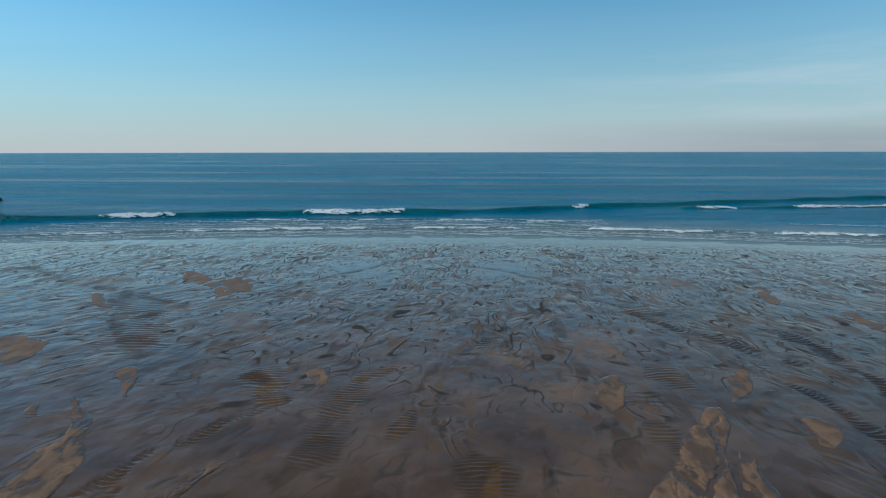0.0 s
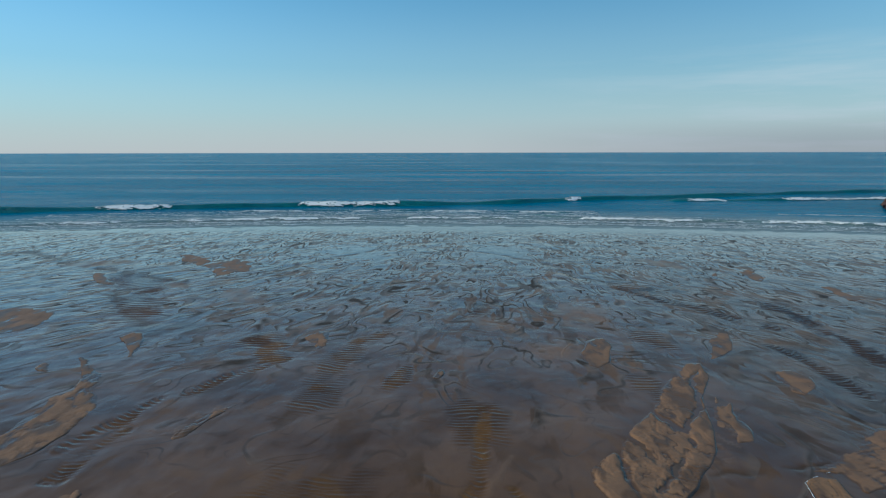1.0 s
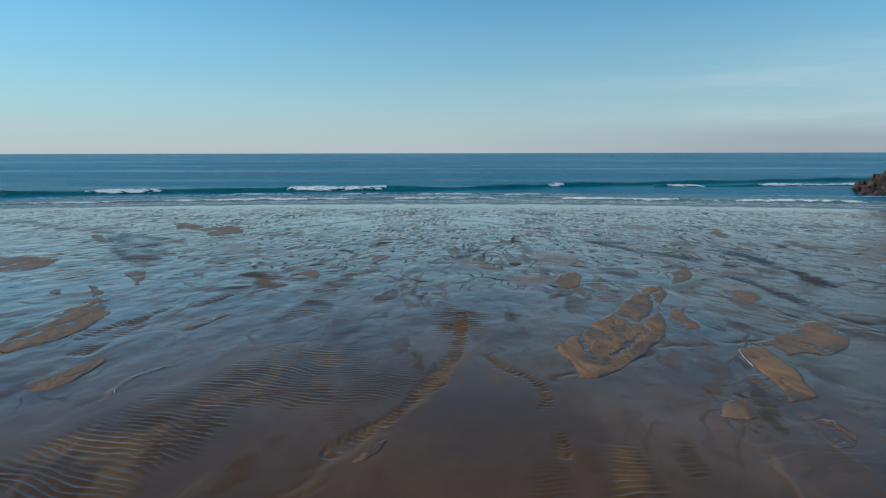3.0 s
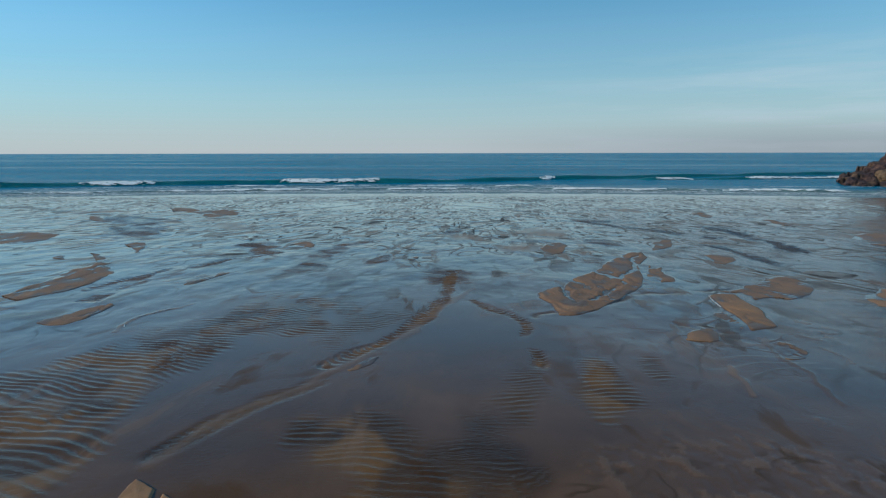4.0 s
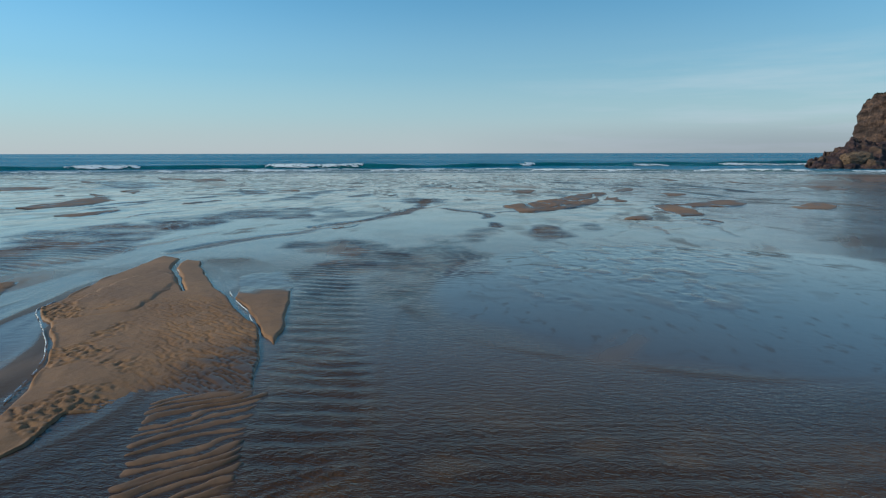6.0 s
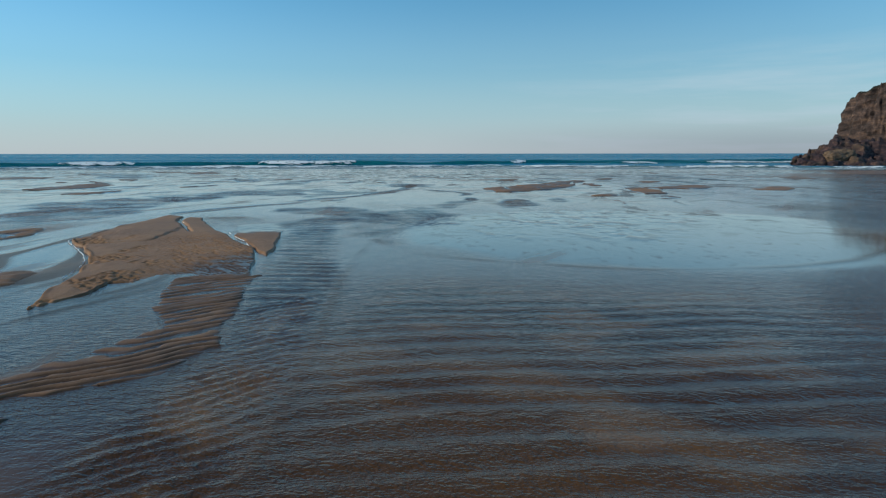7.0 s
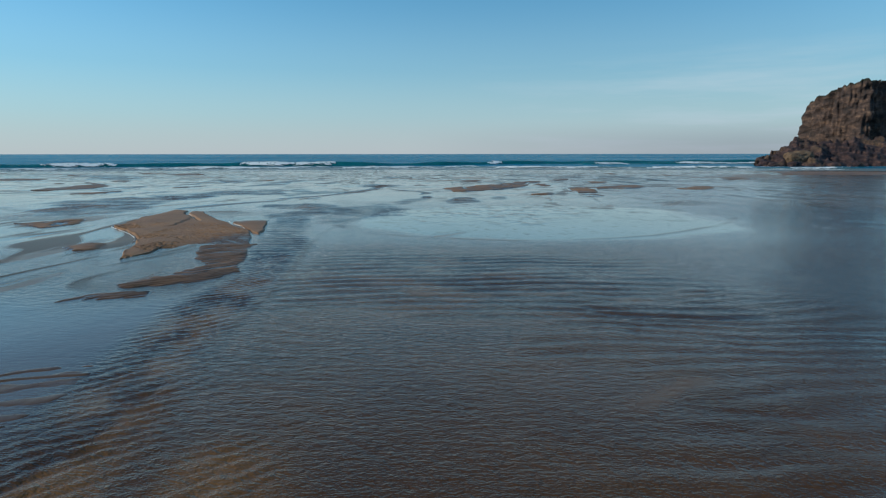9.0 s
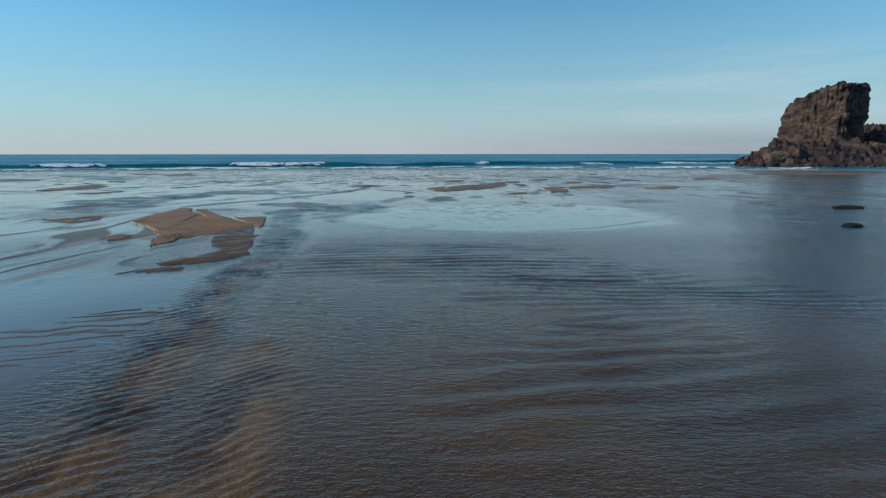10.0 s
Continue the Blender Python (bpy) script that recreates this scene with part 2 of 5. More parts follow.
def outline_distance(x, y, points):
    """Distance to a closed outline, positive inside it."""
    best = np.full(x.shape, 1e9)
    odd = np.zeros(x.shape, bool)
    for (ax, ay), (bx, by) in zip(points, points[1:] + points[:1]):
        dx, dy = bx - ax, by - ay
        k = np.clip(((x - ax) * dx + (y - ay) * dy) / (dx * dx + dy * dy), 0, 1)
        best = np.minimum(best, np.hypot(x - ax - k * dx, y - ay - k * dy))
        if ay != by:
            odd ^= ((ay > y) != (by > y)) & (x < (bx - ax) * (y - ay) / (by - ay) + ax)
    return np.where(odd, best, -best)


def along(x, y, points):
    """Distance to a line of points, and how far along it the nearest place lies."""
    best = np.full(x.shape, 1e9)
    run, gone = np.zeros(x.shape), 0.0
    for (ax, ay), (bx, by) in zip(points, points[1:]):
        dx, dy = bx - ax, by - ay
        long = math.hypot(dx, dy)
        k = np.clip(((x - ax) * dx + (y - ay) * dy) / (long * long), 0, 1)
        d = np.hypot(x - ax - k * dx, y - ay - k * dy)
        run = np.where(d < best, gone + k * long, run)
        best = np.minimum(best, d)
        gone += long
    return best, run


def surface(x, y):
    """Height of the wet flat over its even fall, and what its film of water is like there (0..1 each)."""
    ripple, inside, still, flank_shade, amber, bed = 0.0, 0.0, 0.0, 0.0, 0.0, 0.0
    edge = 0.35 * fbm(x / 1.3, y / 1.9, 21, 2)
    for field, flow, wave, high, gold in RIPPLES:
        _, _, r = ellipse(x, y, *field)
        m = smooth(1.15, 0.55, r + 1.5 * edge)
        if not (m > 0).any():
            continue
        a = radians(flow)
        u = x * math.cos(a) + y * math.sin(a)
        v = -x * math.sin(a) + y * math.cos(a)
        ph = 2 * math.pi * (u + 1.4 * wave * perlin(x / (wave * 9), y / (wave * 7), 31) + 0.22 * wave * fbm(v / (wave * 3.0), u / (wave * 1.5), 33, 2)) / wave
        ripple = ripple + m * high * (1 + 0.30 * smooth(12, 16, y)) * (np.sin(ph) + 0.28 * np.sin(2 * ph + 0.9)) * np.clip(0.8 + 0.9 * perlin(x / (wave * 5), y / (wave * 4), 35), 0.25, 1.4)
        inside = np.maximum(inside, m)
        bed = np.maximum(bed, m)
        # one flank of each ripple, picked by phase, to carry its shade as colour
        flank_shade = np.maximum(flank_shade, m * smooth(0.0, 0.9, np.sin(ph - 0.6)))
        amber = np.maximum(amber, 1.6 * gold * m * smooth(-0.25, 0.4, fbm(x / 1.2, y / 1.6, 155, 2)))
    for course, wide, wave, high, gold in RIBBED:
        reach, run = along(x + 0.35 * wide * fbm(x / 1.8, y / 1.8, 191, 2), y + 0.5 * wide * fbm(x / 1.8 + 4, y / 1.8, 193, 2), course)
        m = smooth(1.5, 0.6, reach / wide + 1.4 * edge) * smooth(-0.6, -0.1, fbm(x / 2.2, y / 3, 195, 2))
        bow = 0.5 * wave * (reach / wide) ** 2
        ph = 2 * math.pi * (run + bow + 0.5 * wave * fbm(x / (wave * 2.5), y / (wave * 2.5), 197, 2)) / wave
        ripple = ripple + 1.4 * m * high * (np.sin(ph) + 0.3 * np.sin(2 * ph + 0.9)) - 0.012 * m
        inside = np.maximum(inside, m)
        bed = np.maximum(bed, m)
        flank_shade = np.maximum(flank_shade, m * smooth(-0.1, 0.6, np.sin(ph - 0.6)))
        amber = np.maximum(amber, 1.5 * gold * m * smooth(-0.35, 0.3, fbm(x / 1.4, y / 2.0, 199, 2)))
    # the broad field of long-crested ripples below the pool, closer set away from the stream
    lane = smooth(-0.75, -0.25, x + 0.25 * edge) * smooth(5.2, 2.6, x + 0.8 * edge)
    m = lane * smooth(6.0, 7.2, y + 0.7 * edge + 0.25 * x) * smooth(11.0, 9.2, y + 0.8 * edge)
    uy = y - 0.05 * x + 0.03 * (x - 1.6) ** 2 + 0.16 * perlin(x / 1.9, y / 1.3, 221) + 0.045 * fbm(x / 0.7, y / 0.25, 223, 2)
    ph = 2 * math.pi * np.log(np.clip(0.30 - 0.008 * (uy - 6), 0.07, 1)) / 0.008
    ripple = ripple + m * np.clip(0.0088 - 0.0013 * (uy - 6.5), 0.003, 0.009) * (np.sin(ph) + 0.22 * np.sin(2 * ph + 0.9)) * np.clip(0.85 + 0.7 * perlin(x / 1.3, y / 0.8, 225), 0.3, 1.3)
    inside = np.maximum(inside, 0.7 * m)
    flank_shade = np.maximum(flank_shade, 0.5 * m * smooth(0.0, 0.9, np.sin(ph - 0.6)))
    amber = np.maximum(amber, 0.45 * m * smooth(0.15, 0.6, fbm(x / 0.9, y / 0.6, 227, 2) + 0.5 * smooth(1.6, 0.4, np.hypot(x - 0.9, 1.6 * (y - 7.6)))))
    for course, wide, flow, wave, high in BANDS:
        reach, _ = along(x, y, course)
        m = smooth(1.55, 0.35, reach / wide + 0.9 * edge)
        a = radians(flow)
        u = x * math.cos(a) + y * math.sin(a)
        v = -x * math.sin(a) + y * math.cos(a)
        ph = 2 * math.pi * (u + 0.8 * wave * perlin(x / (wave * 6), y / (wave * 6), 131) + 0.25 * wave * fbm(v / (wave * 2.2), u / wave, 133, 2)) / wave
        chopped = perlin(u / (wave * 0.55), v / (wave * 1.5), 137) + 0.5 * perlin(u / (wave * 0.3) + 5, v / (wave * 0.8), 138)
        ripple = ripple + m * high * (0.95 * np.sin(ph) + 0.3 * np.sin(2 * ph + 0.9) + 0.5 * chopped) * (0.8 + 0.5 * perlin(x / (wave * 4), y / (wave * 4), 135))
        inside = np.maximum(inside, 0.8 * m)
        flank_shade = np.maximum(flank_shade, 0.45 * m * smooth(0.0, 0.9, np.sin(ph - 0.6)))
        if flow == FLOW:
            amber = np.maximum(amber, smooth(11, 6.5, y) * smooth(1.3, 0.2, reach / wide + 0.9 * edge) * smooth(-0.45, 0.35, fbm(x / 0.5, y / 0.9, 153, 3)))
    crests = 0.0
    for sx, sy, long, wide, heading, bareness in STREAKS:
        u, v, r = ellipse(x + 0.25 * edge, y + 0.9 * edge, sx, sy, long, wide, heading)
        grainy = 0.8 + 0.9 * fbm(u / 1.1, v / 0.2, 43, 3)
        crests = np.maximum(crests, bareness * 1.4 * smooth(1.25, 0.35, r + 0.8 * edge) * np.clip(grainy, 0.2, 1))
    for pool in POOLS:
        _, _, r = ellipse(x, y, *pool)
        still = np.maximum(still, smooth(1.06, 0.92, r + 0.15 * edge) * smooth(8.8, 7.0, x + edge) if pool[1] < 40 else 0.75 * smooth(1.2, 0.5, r + 1.6 * edge))
    # where rills and laps of sand braid the flat: sparse and broad at first, close set towards the sea
    reach = y + 3.5 * fbm(x / 7, y / 8, 40, 2) + 0.7 * np.clip(x - 1.0, -3, 11) + 0.6 * np.clip(-5.0 - x, 0, 9)
    braid = smooth(23, 33, reach) * (0.72 + 0.28 * smooth(34, 58, y)) * (1 - 0.9 * inside) * (1 - still * (0.85 - 0.7 * smooth(13.5, 17, y) * smooth(40, 30, y))) * (1 - 0.95 * smooth(89, 98, y + 0.0016 * x * x))
    # ripple flanks count as bare so that their shade goes into the colour
    bare = np.maximum((0.09 * bed + 0.64 * flank_shade) * smooth(11, 22, y) + 0.35 * flank_shade * smooth(16, 9, y), 0.45 * crests)
    # the side stream runs in long bright and dark streaks
    side = smooth(-2.0, -3.3, x) * smooth(5.4, 6.8, y) * smooth(19, 13, y) * (1 - bed)
    run = fbm((x + 0.9 * fbm(x / 3, y / 5, 183, 2)) / 0.75, y / 4.5, 181, 3, 0.55)
    bare = np.maximum(bare, 0.8 * side * smooth(0.12, 0.5, run))
    ripple = ripple + 0.006 * side * run
    cx, cy = x + 0.30 * fbm(x / 2.2, y / 2.2, 131, 3) * smooth(12, 26, y), y + 0.5 * fbm(x / 2.2 + 5, y / 2.2, 135, 3) * smooth(12, 26, y)
    path_dry, rills = 0.0, 0.0
    for points, wide, torn_by, drained_by, height in COURSES:
        reach, _ = along(cx, cy, points)
        m = np.exp(-(reach / wide) ** 2) * smooth(-0.75, 0.1, fbm(x / 1.6, y / 2.0, 139, 2))
        bare = np.maximum(bare, torn_by * m)
        path_dry = np.maximum(path_dry, drained_by * m)
        rills = rills + height * m
    lumps = 0.0
    for area in CRUMBLED:
        _, _, r = ellipse(x, y, *area)
        lumps = np.maximum(lumps, smooth(1.1, 0.5, r + 1.2 * edge))
    fingers = np.abs(fbm(x / 0.34 + 0.5 * fbm(x, y, 149, 2), y / 0.8, 143, 3))
    rills = rills + lumps * (0.0025 * fbm(x / 0.16 + 0.4 * y, y / 0.24, 141, 3, 0.55) + 0.003 * smooth(0.05, 0.3, fingers) + 0.004 * smooth(0.22, 0.28, fbm(x / 0.35 + 0.3 * y, y / 0.6, 145, 3)))
    bare = np.maximum(bare, 0.3 * lumps * np.exp(-(fingers / 0.07) ** 2) * smooth(-0.2, 0.2, fbm(x / 1.5, y / 2, 147, 2)))
    wavy = smooth(13, 8, y) * (1 - 0.8 * smooth(-0.6, -1.4, x) * smooth(7.2, 4.8, y)) * np.clip(0.7 + 0.8 * fbm(x / 1.3, y / 1.6, 171, 2), 0.1, 1.5)
    ripple = ripple + 0.0016 * wavy * (perlin(x / 0.17 + 0.5 * perlin(x, y, 173), (y + 0.25 * x) / 0.075, 175) + 0.6 * perlin(x / 0.09, (y - 0.2 * x) / 0.045, 177))
    z = rills + ripple + 0.006 * (1 - still) * fbm(x / 2.5, y / 3.0, 90, 2) + 0.024 * braid * fbm(x / 1.5, y / 2.2, 92, 3)
    drained = 0.0
    patch = fbm(x / 0.95 + 3, y / 2.2, 60, 3, 0.5)
    for area in DRAINED:
        _, _, r = ellipse(x, y, *area)
        drained = np.maximum(drained, smooth(1.15, 0.5, r + 1.3 * edge + 0.3 * patch))
    dry = 0.46 * drained * (0.7 + 0.6 * smooth(-0.3, 0.3, patch)) * (1 - still)
    dry = np.maximum(np.maximum(np.maximum(dry, path_dry), 0.25 * lumps * smooth(0.2, 0.35, fbm(x / 0.35 + 0.3 * y, y / 0.6, 145, 3))), 0.45 * np.clip(crests, 0, 1))
    dry = dry * (1 - 0.9 * smooth(90, 99, y) * (x < 30))
    chop = np.clip(0.12 + 0.5 * smooth(12, 9, y) + 0.22 * smooth(24, 15, y) + 0.5 * smooth(6, 11.5, x) * smooth(80, 50, y) - 0.2 * smooth(-2.2, -3.2, x) * smooth(16, 11, y) + 0.75 * inside * smooth(24, 10, y) + 0.15 * inside, 0, 1) * (1 - 0.95 * still)
    chop = chop * (1 - 0.88 * smooth(-0.6, -1.4, x + 0.3 * edge) * smooth(8.0, 5.8, y + edge) * (1 - inside))
    amber = np.clip(amber + 0.18 * smooth(4.5, 1.8, y + 0.35 * np.abs(x) + 1.2 * fbm(x / 1.1, y / 1.4, 151, 3)), 0, 1)
    flow = smooth(14, 18, y) * (1 - 0.8 * inside) * (1 - 0.85 * still) * (1 - 0.8 * smooth(86, 96, y)) * (1 - 0.9 * smooth(2.8, 1.6, np.hypot(x + 0.2, y - 25.7)))
    return z, dry, chop, bare, still, amber, braid, flow


# ---- materials ----
def material(name):
    m = bpy.data.materials.new(name)
    m.use_nodes = True
    t = m.node_tree
    return m, t, t.nodes["Principled BSDF"], t.nodes.new, t.links.new


def noise_node(t, link, scale, detail=4.0, rough=0.55, stretch=(1, 1, 1), dims="3D"):
    c = t.nodes.new("ShaderNodeTexCoord")
    mp = t.nodes.new("ShaderNodeMapping")
    mp.inputs["Scale"].default_value = stretch
    n = t.nodes.new("ShaderNodeTexNoise")
    n.inputs["Scale"].default_value, n.inputs["Detail"].default_value, n.inputs["Roughness"].default_value = scale, detail, rough
    link(c.outputs["Object"], mp.inputs["Vector"])
    link(mp.outputs[0], n.inputs["Vector"])
    return n.outputs["Fac"]


def ramp(t, link, fac, stops):
    r = t.nodes.new("ShaderNodeValToRGB")
    while len(r.color_ramp.elements) < len(stops):
        r.color_ramp.elements.new(0.5)
    for e, (pos, col) in zip(r.color_ramp.elements, stops):
        e.position, e.color = pos, (*col, 1)
    link(fac, r.inputs["Fac"])
    return r.outputs["Color"]


def span(t, link, fac, lo, hi, out_lo, out_hi):
    r = t.nodes.new("ShaderNodeMapRange")
    for key, value in (("From Min", lo), ("From Max", hi), ("To Min", out_lo), ("To Max", out_hi)):
        r.inputs[key].default_value = value
    link(fac, r.inputs["Value"])
    return r.outputs[0]


def math_node(t, link, op, *values):
    n = t.nodes.new("ShaderNodeMath")
    n.operation = op
    for i, v in enumerate(values):
        if isinstance(v, (int, float)):
            n.inputs[i].default_value = v
        else:
            link(v, n.inputs[i])
    return n.outputs[0]


def mix_color(t, link, fac, a, b):
    n = t.nodes.new("ShaderNodeMix")
    n.data_type = "RGBA"
    for key, v in (("Factor", fac), ("A", a), ("B", b)):
        if isinstance(v, tuple):
            n.inputs[key].default_value = (*v, 1)
        elif isinstance(v, (int, float)):
            n.inputs[key].default_value = v
        else:
            link(v, n.inputs[key])
    return n.outputs["Result"]


def bump_chain(t, link, bsdf, layers):
    last = None
    for fac, strength, distance in layers:
        b = t.nodes.new("ShaderNodeBump")
        b.inputs["Distance"].default_value = distance
        if isinstance(strength, (int, float)):
            b.inputs["Strength"].default_value = strength
        else:
            link(strength, b.inputs["Strength"])
        link(fac, b.inputs["Height"])
        if last is not None:
            link(last, b.inputs["Normal"])
        last = b.outputs["Normal"]
    link(last, bsdf.inputs["Normal"])
    link(last, bsdf.inputs["Coat Normal"])


def attribute(t, name):
    a = t.nodes.new("ShaderNodeAttribute")
    a.attribute_name = name
    return a.outputs["Fac"]


def lapped_sheets(t, link, across, down, size, stretch, wander, offset, levels):
    """Thin sheets of sand lapped over one another in curling bands: masks for the painted shade of each front and the
    damp slope behind it, and its height.
    """
    v = t.nodes.new("ShaderNodeCombineXYZ")
    link(math_node(t, link, "MULTIPLY_ADD", across, 1.0 / size, offset), v.inputs[0])
    link(math_node(t, link, "MULTIPLY_ADD", down, 1.0 / (size * stretch), 2.3 * offset), v.inputs[1])
    bend = t.nodes.new("ShaderNodeTexNoise")
    bend.noise_dimensions = "2D"
    bend.inputs["Scale"].default_value, bend.inputs["Detail"].default_value = 0.7, 1.5
    shift = t.nodes.new("ShaderNodeVectorMath")
    shift.operation = "MULTIPLY_ADD"
    shift.inputs[1].default_value = (wander, wander, 0.0)
    n = t.nodes.new("ShaderNodeTexNoise")
    n.noise_dimensions = "2D"
    n.inputs["Scale"].default_value, n.inputs["Detail"].default_value, n.inputs["Roughness"].default_value = 1.0, 1.6, 0.4
    link(v.outputs[0], bend.inputs["Vector"])
    link(bend.outputs["Color"], shift.inputs[0])
    link(v.outputs[0], shift.inputs[2])
    link(shift.outputs[0], n.inputs["Vector"])
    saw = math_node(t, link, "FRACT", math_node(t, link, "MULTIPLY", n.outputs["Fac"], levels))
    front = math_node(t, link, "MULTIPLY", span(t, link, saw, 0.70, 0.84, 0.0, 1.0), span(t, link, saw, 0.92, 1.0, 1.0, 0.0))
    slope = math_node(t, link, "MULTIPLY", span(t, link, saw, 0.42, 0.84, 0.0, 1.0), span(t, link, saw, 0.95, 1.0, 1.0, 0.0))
    height = math_node(t, link, "SUBTRACT", math_node(t, link, "MULTIPLY", saw, 0.6), span(t, link, saw, 0.84, 1.0, 0.0, 0.6))
    return front, slope, height


def flow_streaks(t, link, across, down):
    """Noise drawn out along the run of the water, bent as the water bends."""
    v = t.nodes.new("ShaderNodeCombineXYZ")
    link(across, v.inputs[0])
    link(math_node(t, link, "MULTIPLY", down, 0.28), v.inputs[1])
    bend = t.nodes.new("ShaderNodeTexNoise")
    bend.noise_dimensions = "2D"
    bend.inputs["Scale"].default_value, bend.inputs["Detail"].default_value = 0.30, 2.0
    shift = t.nodes.new("ShaderNodeVectorMath")
    shift.operation = "MULTIPLY_ADD"
    shift.inputs[1].default_value = (3.4, 1.2, 0.0)
    n = t.nodes.new("ShaderNodeTexNoise")
    n.noise_dimensions = "2D"
    n.inputs["Scale"].default_value, n.inputs["Detail"].default_value, n.inputs["Roughness"].default_value = 0.85, 4.0, 0.55
    link(v.outputs[0], bend.inputs["Vector"])
    link(bend.outputs["Color"], shift.inputs[0])
    link(v.outputs[0], shift.inputs[2])
    link(shift.outputs[0], n.inputs["Vector"])
    return n.outputs["Fac"]


def make_wet_sand():
    m, t, p, _, link = material("wet_sand")
    dry, chop, bare = attribute(t, "drained"), attribute(t, "chop"), attribute(t, "bare")
    braid = attribute(t, "braid")
    across, down = attribute(t, "across"), attribute(t, "down")
    far = attribute(t, "far")
    front_a, slope_a, high_a = lapped_sheets(t, link, across, down, 3.3, 1.5, 1.7, 3.0, 7.0)
    front_b, slope_b, high_b = lapped_sheets(t, link, across, down, 1.5, 1.5, 1.5, 11.0, 4.5)
    front_c, slope_c, high_c = lapped_sheets(t, link, across, down, 0.62, 1.7, 1.2, 23.0, 3.0)
    gaps = noise_node(t, link, 0.22, 2.0, 0.55, (1.0, 0.6, 1.0))
    show_a = math_node(t, link, "MULTIPLY", braid, span(t, link, math_node(t, link, "ADD", gaps, span(t, link, far, 0.45, 1.0, -0.06, 0.02)), 0.42, 0.56, 0.04, 1.0))
    show_b = math_node(t, link, "MULTIPLY", math_node(t, link, "MULTIPLY", braid, far), span(t, link, gaps, 0.50, 0.40, 0.0, 1.0))
    show_c = math_node(t, link, "MULTIPLY", braid, span(t, link, gaps, 0.58, 0.66, 0.0, 0.5))
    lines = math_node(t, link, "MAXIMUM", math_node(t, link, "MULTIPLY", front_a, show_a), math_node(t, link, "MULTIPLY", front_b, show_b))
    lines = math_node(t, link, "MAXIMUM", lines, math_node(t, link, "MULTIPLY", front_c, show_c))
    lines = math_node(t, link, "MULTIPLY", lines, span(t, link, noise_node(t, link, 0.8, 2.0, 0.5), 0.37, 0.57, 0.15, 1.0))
    torn = math_node(t, link, "MAXIMUM", math_node(t, link, "MULTIPLY", slope_a, show_a), math_node(t, link, "MULTIPLY", slope_b, show_b))
    # short dark wisps and specks where the pool shoals away from the stream
    still = attribute(t, "still")
    shoal = math_node(t, link, "MULTIPLY", still, math_node(t, link, "MULTIPLY", span(t, link, down, 13.0, 17.5, 0.0, 1.0), span(t, link, down, 30.0, 24.0, 0.0, 1.0)))
    wisp = math_node(t, link, "MAXIMUM", front_c, math_node(t, link, "MULTIPLY", front_b, span(t, link, gaps, 0.44, 0.54, 0.0, 1.0)))
    wisp = math_node(t, link, "MULTIPLY", wisp, span(t, link, noise_node(t, link, 1.1, 2.0, 0.5, (1.0, 0.6, 1.0)), 0.44, 0.62, 0.0, 1.0))
    lines = math_node(t, link, "MAXIMUM", lines, math_node(t, link, "MULTIPLY", math_node(t, link, "MULTIPLY", wisp, 0.5), shoal))
    bare = math_node(t, link, "MAXIMUM", bare, math_node(t, link, "MINIMUM", math_node(t, link, "MULTIPLY", lines, 1.5), 1.0))
    fleck = span(t, link, noise_node(t, link, 7.0, 3.0, 0.6, (1.0, 0.45, 1.0)), 0.58, 0.70, 0.0, 0.42)
    bare = math_node(t, link, "MAXIMUM", bare, math_node(t, link, "MULTIPLY", fleck, still))
    dry = math_node(t, link, "MAXIMUM", dry, math_node(t, link, "MULTIPLY", torn, 0.05))
    # long soft streaks of silt and thinner film, drawn out by the flow
    drawn = flow_streaks(t, link, across, down)
    flow = math_node(t, link, "MULTIPLY", attribute(t, "flow"), span(t, link, gaps, 0.40, 0.58, 0.35, 1.0))
    dry = math_node(t, link, "MAXIMUM", dry, math_node(t, link, "MULTIPLY", span(t, link, drawn, 0.54, 0.70, 0.0, 0.15), flow))
    bare = math_node(t, link, "MAXIMUM", bare, math_node(t, link, "MULTIPLY", span(t, link, drawn, 0.43, 0.36, 0.0, 0.72), flow))
    broad = noise_node(t, link, 0.22, 3.0, 0.6)
    grain = noise_node(t, link, 3.0, 6.0, 0.6, (1, 0.6, 1))
    speck = noise_node(t, link, 60.0, 3.0, 0.7)
    wet = ramp(t, link, broad, [(0.3, (0.088, 0.046, 0.022)), (0.5, (0.117, 0.060, 0.027)), (0.7, (0.150, 0.076, 0.032))])
    wet = mix_color(t, link, span(t, link, grain, 0.35, 0.7, 0.0, 0.4), wet, (0.080, 0.042, 0.021))
    wet = mix_color(t, link, span(t, link, chop, 0.1, 0.6, 0.0, 0.9), wet, mix_color(t, link, span(t, link, broad, 0.42, 0.62, 0.0, 1.0), (0.040, 0.019, 0.008), (0.080, 0.037, 0.011)))
    wet = mix_color(t, link, math_node(t, link, "MULTIPLY", attribute(t, "amber"), span(t, link, grain, 0.3, 0.6, 0.6, 1.0)), wet, (0.165, 0.084, 0.029))
    wet = mix_color(t, link, math_node(t, link, "MULTIPLY", braid, span(t, link, broad, 0.35, 0.65, 0.1, 0.5)), wet, (0.235, 0.150, 0.098))
    wet = mix_color(t, link, span(t, link, torn, 0.2, 0.6, 0.0, 0.85), wet, (0.185, 0.140, 0.112))
    wet = mix_color(t, link, math_node(t, link, "MULTIPLY", still, span(t, link, down, 13.0, 17.0, 0.6, 0.05)), wet, (0.060, 0.034, 0.020))
